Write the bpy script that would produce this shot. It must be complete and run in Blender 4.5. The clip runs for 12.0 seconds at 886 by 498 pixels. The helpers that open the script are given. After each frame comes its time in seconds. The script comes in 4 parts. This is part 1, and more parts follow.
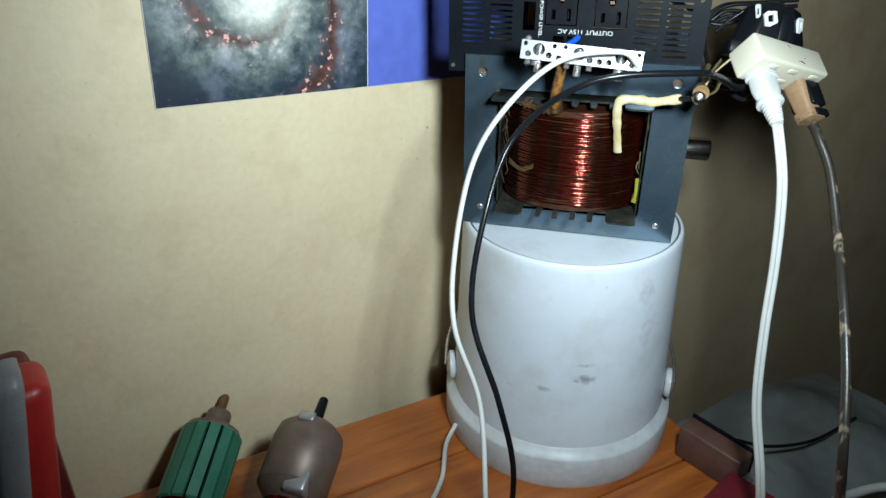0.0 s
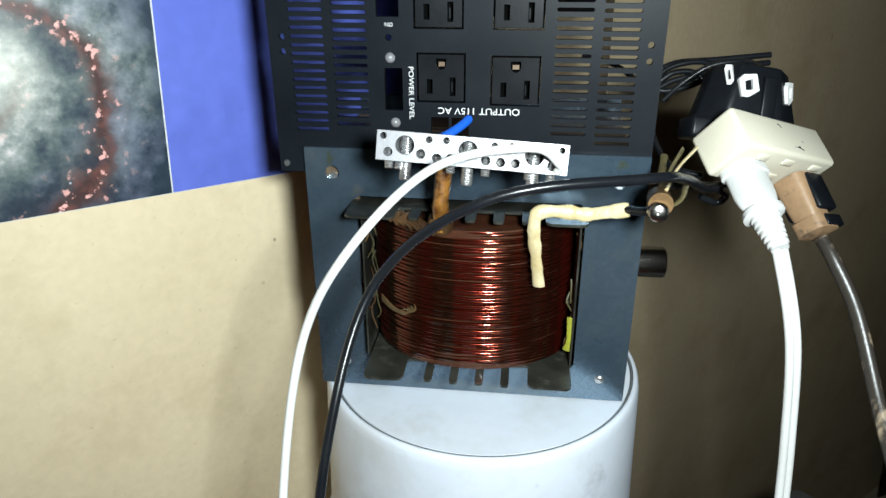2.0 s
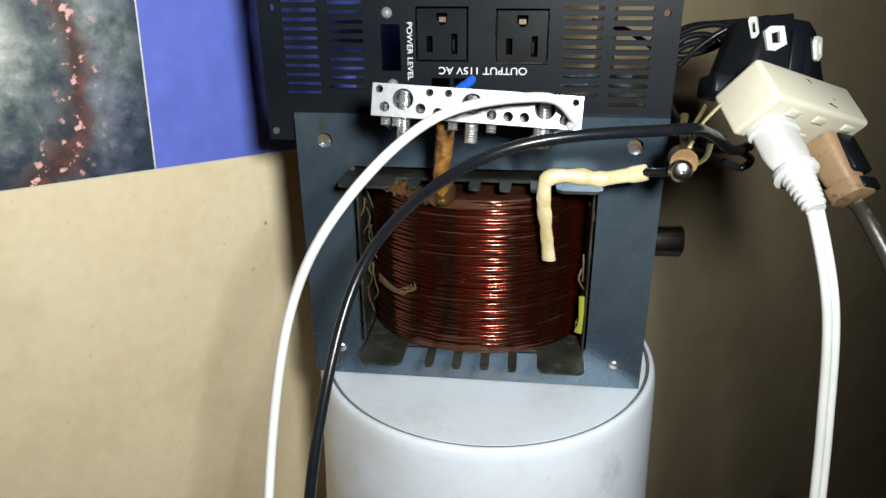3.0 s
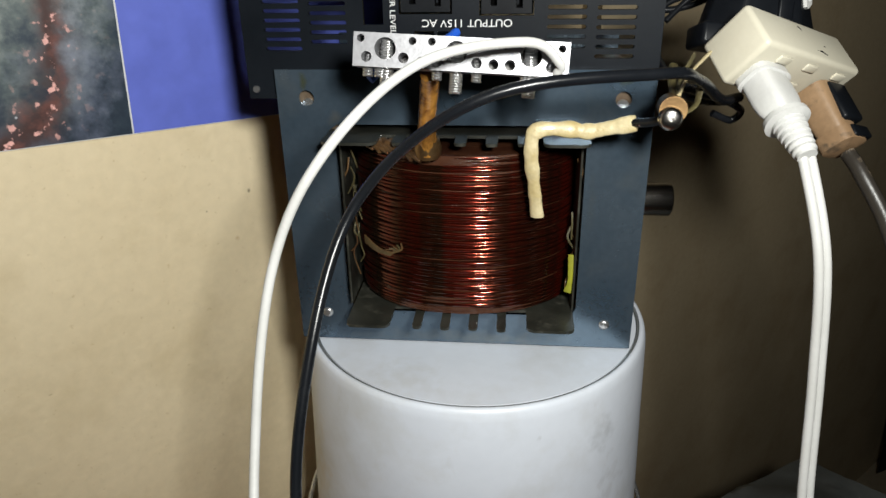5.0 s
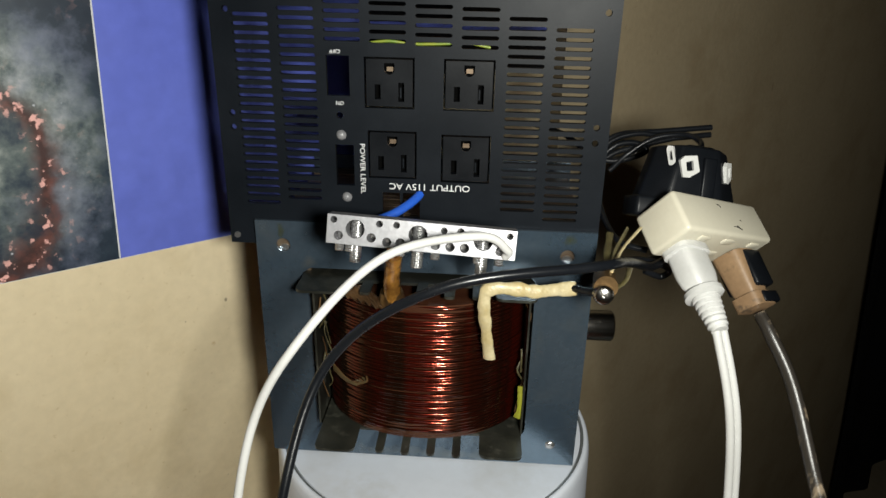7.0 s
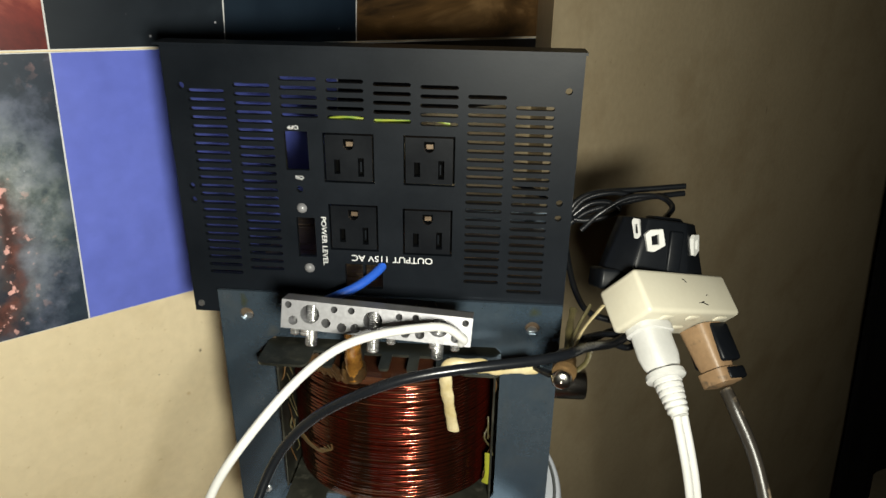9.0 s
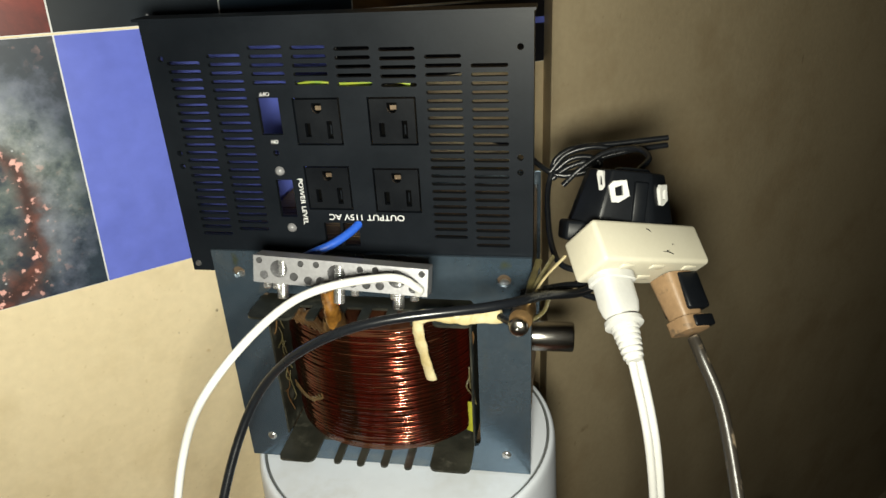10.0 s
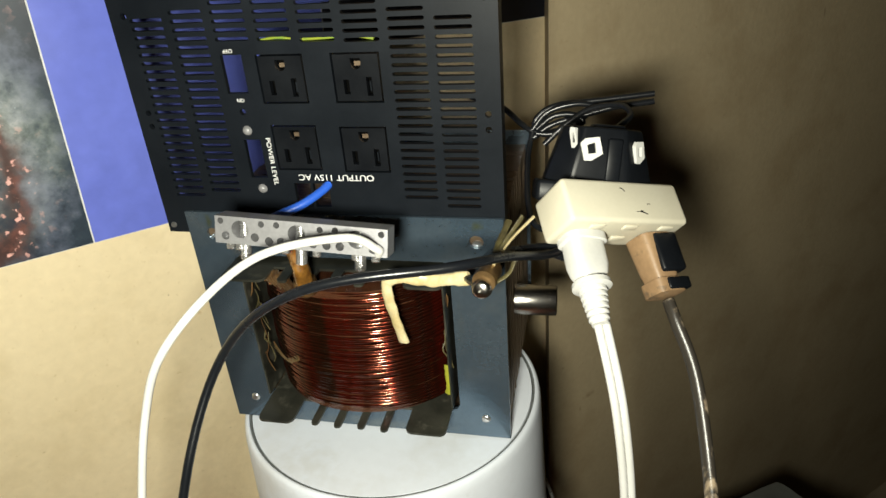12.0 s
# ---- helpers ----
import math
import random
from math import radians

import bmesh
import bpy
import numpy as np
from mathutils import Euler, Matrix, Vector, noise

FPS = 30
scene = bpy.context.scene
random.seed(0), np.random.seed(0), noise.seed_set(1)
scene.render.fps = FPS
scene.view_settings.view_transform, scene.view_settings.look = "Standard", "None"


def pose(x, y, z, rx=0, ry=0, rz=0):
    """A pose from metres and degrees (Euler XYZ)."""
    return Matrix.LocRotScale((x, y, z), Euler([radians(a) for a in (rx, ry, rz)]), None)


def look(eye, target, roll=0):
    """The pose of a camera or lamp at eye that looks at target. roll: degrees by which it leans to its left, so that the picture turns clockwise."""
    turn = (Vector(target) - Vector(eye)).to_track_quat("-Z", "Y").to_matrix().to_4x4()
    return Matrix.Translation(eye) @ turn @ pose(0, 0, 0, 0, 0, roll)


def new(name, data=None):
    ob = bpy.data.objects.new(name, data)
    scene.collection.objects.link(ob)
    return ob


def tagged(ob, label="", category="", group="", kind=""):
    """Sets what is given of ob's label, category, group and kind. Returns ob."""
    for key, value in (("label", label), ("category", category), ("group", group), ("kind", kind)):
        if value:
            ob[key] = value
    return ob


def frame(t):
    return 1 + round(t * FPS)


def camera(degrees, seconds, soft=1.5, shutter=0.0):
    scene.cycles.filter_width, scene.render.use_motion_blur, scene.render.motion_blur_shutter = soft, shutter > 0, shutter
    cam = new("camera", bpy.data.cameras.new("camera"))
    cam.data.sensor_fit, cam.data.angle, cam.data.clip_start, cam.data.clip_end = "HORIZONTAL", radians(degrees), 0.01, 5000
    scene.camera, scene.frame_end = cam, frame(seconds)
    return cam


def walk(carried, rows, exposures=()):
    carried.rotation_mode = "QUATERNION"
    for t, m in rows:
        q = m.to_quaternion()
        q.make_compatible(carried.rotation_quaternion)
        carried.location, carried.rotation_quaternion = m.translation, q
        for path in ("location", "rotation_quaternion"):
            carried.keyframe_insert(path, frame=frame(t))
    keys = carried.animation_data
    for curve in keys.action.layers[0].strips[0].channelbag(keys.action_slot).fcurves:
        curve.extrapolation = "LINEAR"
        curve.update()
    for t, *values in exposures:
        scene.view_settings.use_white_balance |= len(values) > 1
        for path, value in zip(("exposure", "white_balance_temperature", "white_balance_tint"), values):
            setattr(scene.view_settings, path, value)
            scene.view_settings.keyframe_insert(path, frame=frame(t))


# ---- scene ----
cam = camera(64.4, 12.0, soft=1.5)
PATH = [
    (0, (0.179, 0.084, 1.24), (-0.233, 1.806, 0.308), 0.2),
    (0.2, (0.182, 0.102, 1.24), (-0.257, 1.85, 0.379), -0.55),
    (0.5, (0.176, 0.149, 1.27), (-0.195, 1.885, 0.348), -0.2),
    (1, (0.184, 0.232, 1.279), (-0.078, 1.988, 0.358), 1.4),
    (1.5, (0.186, 0.276, 1.264), (-0.06, 2.05, 0.374), 0.3),
    (2, (0.18, 0.314, 1.216), (-0.04, 2.127, 0.401), -0.2),
    (2.5, (0.172, 0.322, 1.194), (-0.064, 2.145, 0.407), -0.2),
    (3, (0.176, 0.333, 1.183), (-0.043, 2.162, 0.404), -0.5),
    (4.8, (0.175, 0.335, 1.167), (-0.025, 2.15, 0.351), -1.0),
    (5, (0.177, 0.334, 1.168), (-0.01, 2.148, 0.347), -1.0),
    (5.5, (0.177, 0.339, 1.18), (0.018, 2.155, 0.356), -0.7),
    (6, (0.184, 0.338, 1.211), (0.07, 2.172, 0.421), 0.3),
    (6.5, (0.184, 0.328, 1.234), (0.069, 2.168, 0.459), 0.7),
    (7, (0.183, 0.324, 1.247), (0.078, 2.168, 0.478), 1.2),
    (7.2, (0.185, 0.324, 1.249), (0.09, 2.175, 0.495), 1.5),
    (8.8, (0.199, 0.352, 1.291), (0.027, 2.182, 0.504), 0.1),
    (9, (0.207, 0.348, 1.289), (0.076, 2.176, 0.491), 0.9),
    (9.5, (0.235, 0.336, 1.292), (0.083, 2.162, 0.491), -0.5),
    (10, (0.266, 0.337, 1.287), (-0.065, 2.107, 0.416), -3.2),
    (10.5, (0.287, 0.336, 1.288), (-0.058, 2.097, 0.405), -3.5),
    (11, (0.287, 0.342, 1.286), (-0.09, 2.084, 0.379), -4.1),
    (11.5, (0.291, 0.344, 1.286), (-0.091, 2.078, 0.365), -4.1),
    (12, (0.3, 0.35, 1.278), (-0.122, 2.059, 0.328), -4.7),
]
EXPOSURES = [(0, 0.38, 5400, -5), (1.0, 0.32, 5650, -2), (2.0, 0.56, 5750, -1), (3.0, 0.33, 6150, 4), (5.5, -0.03, 6400, 6), (6.5, -0.14, 6500, 5), (9.0, 0.13, 6900, 2), (10.5, 0.42, 7100, 0), (12, 0.46, 7100, 0)]
walk(cam, [(t, look(eye, target, roll)) for t, eye, target, roll in PATH], EXPOSURES)

# ---- light: the hand torch just under the camera, in an otherwise dark room ----
world = bpy.data.worlds.new("night")
world.use_nodes = True
world.node_tree.nodes["Background"].inputs["Color"].default_value = (0.010, 0.010, 0.012, 1)
world.node_tree.nodes["Background"].inputs["Strength"].default_value = 0.1
scene.world = world
torch_data = bpy.data.lights.new("torch", "SPOT")
torch_data.energy = 14.6
torch_data.color = (1.0, 0.97, 0.92)
torch_data.spot_size, torch_data.spot_blend = radians(142), 1.0
torch_data.shadow_soft_size = 0.033
torch = new("torch", torch_data)
torch.matrix_world = look((0.262, 0.292, 1.254), (0.08, 1.0, 1.05))

# ---- materials ----
def principled(name):
    m = bpy.data.materials.new(name)
    m.use_nodes = True
    return m, m.node_tree, m.node_tree.nodes["Principled BSDF"]


def node(tree, kind, **inputs):
    n = tree.nodes.new(kind)
    for key, value in inputs.items():
        n.inputs[key.replace("_", " ")].default_value = value
    return n


def ramp(tree, source, stops):
    r = tree.nodes.new("ShaderNodeValToRGB")
    while len(r.color_ramp.elements) < len(stops):
        r.color_ramp.elements.new(0.5)
    for e, (p, c) in zip(r.color_ramp.elements, stops):
        e.position, e.color = p, (*c, 1) if len(c) == 3 else c
    tree.links.new(source, r.inputs["Fac"])
    return r


def mixed(tree, fac, a, b, mode="MIX"):
    m = tree.nodes.new("ShaderNodeMix")
    m.data_type, m.blend_type = "RGBA", mode
    for src, i in ((fac, 0), (a, 6), (b, 7)):
        if isinstance(src, (int, float)):
            m.inputs[i].default_value = src
        elif isinstance(src, tuple):
            m.inputs[i].default_value = (*src, 1)
        else:
            tree.links.new(src, m.inputs[i])
    return m.outputs[2]


def math_node(tree, op, a, b=0.0, c=0.0):
    n = tree.nodes.new("ShaderNodeMath")
    n.operation = op
    for i, v in enumerate((a, b, c)):
        if isinstance(v, (int, float)):
            n.inputs[i].default_value = v
        else:
            tree.links.new(v, n.inputs[i])
    return n.outputs[0]


def surface(name, base, second, scale=20.0, rough=0.5, metal=0.0, fine=0.0, bump=0.1, stretch=(1, 1, 1), contrast=(0.35, 0.7), rough_range=0.1, coat=0.0, depth=0.001, grain=0.86):
    """A material with variation at two scales: patches from base to second, and a fine grain with relief."""
    m, tree, bsdf = principled(name)
    co = tree.nodes.new("ShaderNodeTexCoord")
    mp = tree.nodes.new("ShaderNodeMapping")
    mp.inputs["Scale"].default_value = stretch
    tree.links.new(co.outputs["Object"], mp.inputs["Vector"])
    big = node(tree, "ShaderNodeTexNoise", Scale=scale, Detail=6.0, Roughness=0.6)
    small = node(tree, "ShaderNodeTexNoise", Scale=fine or scale * 14, Detail=4.0)
    for n in (big, small):
        tree.links.new(mp.outputs["Vector"], n.inputs["Vector"])
    r = ramp(tree, big.outputs["Fac"], [(contrast[0], base), (contrast[1], second)])
    g = ramp(tree, small.outputs["Fac"], [(0.3, (grain, grain, grain)), (0.7, (1.0, 1.0, 1.0))])
    col = mixed(tree, 1.0, r.outputs["Color"], g.outputs["Color"], "MULTIPLY")
    tree.links.new(col, bsdf.inputs["Base Color"])
    rr = math_node(tree, "MULTIPLY_ADD", big.outputs["Fac"], rough_range * 2, rough - rough_range)
    tree.links.new(rr, bsdf.inputs["Roughness"])
    bsdf.inputs["Metallic"].default_value = metal
    bsdf.inputs["Coat Weight"].default_value = coat
    b = node(tree, "ShaderNodeBump", Strength=bump, Distance=depth)
    tree.links.new(small.outputs["Fac"], b.inputs["Height"])
    tree.links.new(b.outputs["Normal"], bsdf.inputs["Normal"])
    return m


def add_spots(m, colour, scale, low, high, amount=1.0, stretch=(1, 1, 1)):
    """Lays specks or stains of a colour over a material where a noise passes a level."""
    tree = m.node_tree
    bsdf = tree.nodes["Principled BSDF"]
    old = bsdf.inputs["Base Color"].links[0].from_socket
    co = tree.nodes.new("ShaderNodeTexCoord")
    mp = tree.nodes.new("ShaderNodeMapping")
    mp.inputs["Scale"].default_value = stretch
    mp.inputs["Location"].default_value = (scale * 0.13, 0.7, 0.31)
    tree.links.new(co.outputs["Object"], mp.inputs["Vector"])
    n = node(tree, "ShaderNodeTexNoise", Scale=scale, Detail=5.0, Roughness=0.62)
    tree.links.new(mp.outputs["Vector"], n.inputs["Vector"])
    r = ramp(tree, n.outputs["Fac"], [(low, (0, 0, 0)), (high, (amount, amount, amount))])
    tree.links.new(mixed(tree, r.outputs["Color"], old, colour), bsdf.inputs["Base Color"])
    return m


def smudge_or_shading(m, places):
    """Dirt marks and painted-in light or shade: at each (x, y, z, radius), a ragged patch of a colour."""
    tree = m.node_tree
    bsdf = tree.nodes["Principled BSDF"]
    co = tree.nodes.new("ShaderNodeTexCoord")
    n = node(tree, "ShaderNodeTexNoise", Scale=130.0, Detail=4.0)
    tree.links.new(co.outputs["Object"], n.inputs["Vector"])
    for x, y, z, sx, sz, colour, amount in places:
        old = bsdf.inputs["Base Color"].links[0].from_socket
        mp = tree.nodes.new("ShaderNodeMapping")
        mp.vector_type = "TEXTURE"
        mp.inputs["Location"].default_value = (x, y, z)
        mp.inputs["Scale"].default_value = (sx, 0.05, sz)
        tree.links.new(co.outputs["Object"], mp.inputs["Vector"])
        d = tree.nodes.new("ShaderNodeVectorMath")
        d.operation = "LENGTH"
        tree.links.new(mp.outputs["Vector"], d.inputs[0])
        e = math_node(tree, "ADD", d.outputs["Value"], math_node(tree, "MULTIPLY", n.outputs["Fac"], 1.1))
        f = ramp(tree, e, [(0.55, (amount, amount, amount)), (1.0, (0, 0, 0))])
        tree.links.new(mixed(tree, f.outputs["Color"], old, colour), bsdf.inputs["Base Color"])
    return m


WALL_PAINT = add_spots(surface("cream_wall_paint", (0.74, 0.63, 0.43), (0.66, 0.55, 0.36), 5, 0.62, fine=130, bump=0.5, grain=0.93), (0.45, 0.33, 0.17), 60, 0.69, 0.77, 0.5)
add_spots(WALL_PAINT, (0.52, 0.42, 0.25), 17, 0.52, 0.74, 0.5)
# Pillar paint is lowered in tone to put the torch's fall-off into its colour.
PILLAR_PAINT = add_spots(surface("dimmed_beige_paint", (0.42, 0.34, 0.22), (0.37, 0.295, 0.185), 6, 0.62, fine=150, bump=0.32, grain=0.92), (0.25, 0.17, 0.09), 40, 0.68, 0.76, 0.5)
add_spots(WALL_PAINT, (0.50, 0.39, 0.22), 190, 0.63, 0.70, 0.55)
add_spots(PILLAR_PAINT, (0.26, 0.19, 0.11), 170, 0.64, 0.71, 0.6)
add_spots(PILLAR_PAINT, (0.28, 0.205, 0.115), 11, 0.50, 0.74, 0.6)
smudge_or_shading(WALL_PAINT, [(-0.0257, 0, 0.971, 0.006, 0.006, (0.40, 0.24, 0.08), 0.6), (-0.045, 0, 0.996, 0.0016, 0.0016, (0.05, 0.04, 0.03), 0.9), (-0.027, 0, 0.846, 0.0016, 0.0016, (0.05, 0.04, 0.03), 0.9), (-0.012, 0, 1.003, 0.003, 0.004, (0.10, 0.08, 0.05), 0.8), (-0.165, 0, 0.905, 0.004, 0.0015, (0.2, 0.14, 0.07), 0.5), (-0.09, 0, 0.71, 0.0015, 0.0015, (0.06, 0.04, 0.03), 0.8)])
smudge_or_shading(PILLAR_PAINT, [(0.062, 0, 0.700, 0.022, 0.010, (0.14, 0.09, 0.04), 0.55), (0.048, 0, 0.685, 0.006, 0.014, (0.14, 0.09, 0.04), 0.5), (0.408, 0, 1.099, 0.0045, 0.016, (0.12, 0.08, 0.04), 0.7), (0.02, 0, 0.76, 0.004, 0.004, (0.12, 0.08, 0.04), 0.5), (0.15, 0, 0.93, 0.006, 0.002, (0.16, 0.10, 0.05), 0.4)])
PLAIN_WALL = surface("dull_wall_paint", (0.35, 0.30, 0.22), (0.30, 0.25, 0.18), 4, 0.8)
FLOOR_MAT = surface("cement_floor", (0.34, 0.28, 0.19), (0.27, 0.22, 0.15), 6, 0.8)
WOOD = surface("varnished_wood", (0.40, 0.125, 0.022), (0.20, 0.05, 0.010), 9, 0.30, fine=90, bump=0.15, stretch=(0.6, 7, 7), coat=0.3)
BUCKET = surface("pale_blue_grey_plastic", (0.64, 0.675, 0.74), (0.57, 0.605, 0.675), 7, 0.40, fine=160, bump=0.02, grain=0.97)
add_spots(BUCKET, (0.42, 0.42, 0.42), 55, 0.64, 0.80, 0.5, (1, 1, 0.5))
add_spots(BUCKET, (0.45, 0.45, 0.44), 16, 0.50, 0.72, 0.55)
smudge_or_shading(BUCKET, [(0.148, 0.63, 0.806, 0.022, 0.009, (0.16, 0.17, 0.19), 0.8), (0.186, 0.63, 0.820, 0.030, 0.013, (0.14, 0.15, 0.17), 0.85), (0.186, 0.63, 0.836, 0.030, 0.006, (0.2, 0.21, 0.23), 0.6), (0.115, 0.63, 0.80, 0.010, 0.005, (0.25, 0.25, 0.27), 0.6), (0.19, 0.63, 0.72, 0.05, 0.02, (0.40, 0.40, 0.38), 0.4), (0.10, 0.63, 0.90, 0.02, 0.05, (0.50, 0.50, 0.50), 0.4), (0.232, 0.672, 0.905, 0.020, 0.030, (0.30, 0.31, 0.33), 0.55), (0.236, 0.68, 0.86, 0.024, 0.06, (0.34, 0.34, 0.35), 0.5), (0.196, 0.648, 0.919, 0.005, 0.006, (0.22, 0.22, 0.22), 0.7), (0.065, 0.69, 0.85, 0.03, 0.09, (0.50, 0.42, 0.28), 0.45), (0.12, 0.66, 0.939, 0.05, 0.02, (0.44, 0.44, 0.43), 0.4)])
RIM = surface("milky_plastic_rim", (0.60, 0.62, 0.66), (0.48, 0.48, 0.48), 18, 0.4, fine=120)
PLATE_BLUE = add_spots(surface("blue_steel_paint", (0.092, 0.138, 0.190), (0.135, 0.178, 0.225), 14, 0.25, 0.72, fine=300, bump=0.04), (0.20, 0.22, 0.22), 25, 0.55, 0.85, 0.55)
# Stains by the holes; the wide low grey strip paints in the bucket's reflection.
smudge_or_shading(PLATE_BLUE, [(0.0665, 0.70, 1.0975, 0.006, 0.010, (0.11, 0.12, 0.035), 0.75), (0.2345, 0.70, 1.0985, 0.009, 0.007, (0.11, 0.12, 0.035), 0.7), (0.15, 0.70, 0.944, 0.16, 0.012, (0.20, 0.22, 0.22), 0.55), (0.082, 0.70, 1.078, 0.012, 0.010, (0.22, 0.22, 0.20), 0.6), (0.221, 0.70, 1.03, 0.006, 0.05, (0.13, 0.16, 0.18), 0.5)])
IRON = surface("lamination_iron", (0.13, 0.09, 0.06), (0.20, 0.15, 0.10), 40, 0.5, 0.6)
DARK_CORE = surface("dark_filler", (0.010, 0.008, 0.006), (0.03, 0.02, 0.012), 50, 0.35)
COPPER = add_spots(surface("red_enamel_copper", (0.25, 0.022, 0.012), (0.12, 0.017, 0.009), 30, 0.145, 0.90, fine=500, bump=0.05, rough_range=0.03, coat=0.35), (0.05, 0.022, 0.010), 30, 0.44, 0.60, 0.95, (1, 1, 2.5))
# Brown varnish on both flanks, spread inward to paint their shade beside the highlight.
smudge_or_shading(COPPER, [(-0.064, -0.033, 0, 0.185, 0.8, (0.046, 0.029, 0.015), 0.95), (0.074, -0.033, 0, 0.145, 0.8, (0.030, 0.017, 0.010), 0.95)])
LACQUER = surface("brown_lacquer", (0.040, 0.014, 0.008), (0.075, 0.030, 0.014), 45, 0.22, bump=0.3, coat=0.5)
VARNISH = surface("brown_varnish_paper", (0.060, 0.030, 0.013), (0.13, 0.075, 0.030), 60, 0.3, bump=0.4, coat=0.3)
BLACK_STEEL = add_spots(surface("black_powder_coat", (0.0050, 0.0066, 0.0092), (0.0080, 0.0102, 0.0138), 20, 0.42, 0.0, fine=700, bump=0.02), (0.10, 0.10, 0.10), 90, 0.74, 0.80, 0.6)
BLACK_STEEL.node_tree.nodes["Principled BSDF"].inputs["Specular IOR Level"].default_value = 0.11
BLACK_PLASTIC = surface("black_plastic", (0.0040, 0.0048, 0.0064), (0.0066, 0.0078, 0.0100), 40, 0.36, fine=500, bump=0.02)
BLACK_PLASTIC.node_tree.nodes["Principled BSDF"].inputs["Specular IOR Level"].default_value = 0.15
HOLE_BLACK = surface("dark_recess", (0.002, 0.002, 0.002), (0.003, 0.003, 0.003), 40, 0.8)
HOLE_BLACK.node_tree.nodes["Principled BSDF"].inputs["Specular IOR Level"].default_value = 0.0
WHITE_INK = surface("white_ink", (0.75, 0.75, 0.75), (0.65, 0.65, 0.65), 200, 0.6)
LED_GREY = surface("frosted_led", (0.15, 0.15, 0.16), (0.22, 0.22, 0.23), 200, 0.3)
ALU = surface("aluminium", (0.45, 0.45, 0.47), (0.33, 0.33, 0.35), 60, 0.42, 0.7, fine=600)
STEEL = surface("zinc_screw", (0.72, 0.72, 0.72), (0.50, 0.50, 0.50), 120, 0.28, 0.9)
CHROME = surface("polished_steel", (0.55, 0.53, 0.50), (0.42, 0.40, 0.37), 30, 0.22, 1.0, stretch=(1, 8, 8))
BRASS = surface("tarnished_brass", (0.32, 0.20, 0.09), (0.10, 0.055, 0.025), 90, 0.34, 0.85, bump=0.06)
AMBER = surface("amber_sleeve", (0.42, 0.20, 0.040), (0.09, 0.030, 0.008), 75, 0.25, 0.1, contrast=(0.42, 0.62), coat=0.6)
FRAY = surface("frayed_yellow_paper", (0.10, 0.085, 0.035), (0.035, 0.028, 0.015), 140, 0.4, bump=0.5, coat=0.2)
BOBBIN = add_spots(surface("olive_bobbin_plastic", (0.014, 0.015, 0.012), (0.034, 0.034, 0.027), 45, 0.38, bump=0.1, coat=0.15), (0.13, 0.125, 0.10), 90, 0.56, 0.74, 0.45)
TAPE = surface("cream_cotton_tape", (0.62, 0.54, 0.34), (0.40, 0.30, 0.11), 60, 0.38, fine=400, bump=0.5, coat=0.5)
YELLOW = surface("yellow_tape", (0.34, 0.35, 0.03), (0.24, 0.24, 0.03), 90, 0.4)
EARTH = surface("yellow_green_insulation", (0.26, 0.28, 0.03), (0.10, 0.20, 0.03), 120, 0.4)
WHITE_RUBBER = add_spots(surface("white_cable_sheath", (0.55, 0.55, 0.54), (0.49, 0.49, 0.47), 40, 0.42, grain=0.95), (0.35, 0.33, 0.30), 70, 0.66, 0.74, 0.6)
BLACK_RUBBER = surface("black_cable_sheath", (0.005, 0.006, 0.008), (0.009, 0.010, 0.012), 30, 0.26, bump=0.03)
BLACK_RUBBER.node_tree.nodes["Principled BSDF"].inputs["Specular IOR Level"].default_value = 0.3
GREY_CORD = add_spots(surface("stained_grey_cord", (0.32, 0.25, 0.17), (0.22, 0.17, 0.12), 60, 0.35, stretch=(1, 1, 0.4)), (0.014, 0.013, 0.012), 45, 0.36, 0.43, 0.95, (1, 1, 0.35))
CREAM_PLASTIC = add_spots(surface("ivory_plastic", (0.56, 0.53, 0.43), (0.52, 0.485, 0.385), 30, 0.38, grain=0.97, bump=0.02), (0.12, 0.10, 0.08), 100, 0.72, 0.76, 0.7)
BROWN_PLASTIC = add_spots(surface("brown_rubber_plug", (0.28, 0.18, 0.10), (0.19, 0.115, 0.06), 30, 0.45), (0.05, 0.04, 0.03), 70, 0.58, 0.66, 0.7)
BLUE_WIRE = surface("blue_insulation", (0.02, 0.10, 0.55), (0.02, 0.08, 0.40), 60, 0.35)
RED_PLASTIC = surface("red_plastic", (0.50, 0.03, 0.025), (0.42, 0.02, 0.02), 20, 0.38)
GREY_PLASTIC = surface("grey_plastic", (0.30, 0.30, 0.31), (0.36, 0.36, 0.38), 30, 0.4)
GREEN_RESIN = surface("green_resin", (0.040, 0.150, 0.095), (0.065, 0.200, 0.135), 40, 0.4)
MOTOR_BROWN = surface("oxidised_motor_iron", (0.14, 0.10, 0.08), (0.20, 0.15, 0.12), 50, 0.45, 0.4)
SHEET_GREY = surface("grey_plastic_sheet", (0.15, 0.16, 0.16), (0.09, 0.10, 0.10), 6, 0.4)
DARK_RED = surface("dark_red_box", (0.14, 0.012, 0.02), (0.10, 0.01, 0.015), 30, 0.4)
BOARD_BROWN = surface("brown_board", (0.12, 0.06, 0.045), (0.08, 0.04, 0.03), 50, 0.5)
CLOTH = surface("black_cloth", (0.010, 0.010, 0.011), (0.015, 0.014, 0.014), 30, 0.9)


# ---- building tools ----
def thing(name, label, category, place=(0, 0, 0), turn=None, group=""):
    ob = new(name)
    ob.empty_display_size = 0.02
    ob.matrix_basis = Matrix.Translation(place) @ (turn or Matrix())
    return tagged(ob, label, category, group)


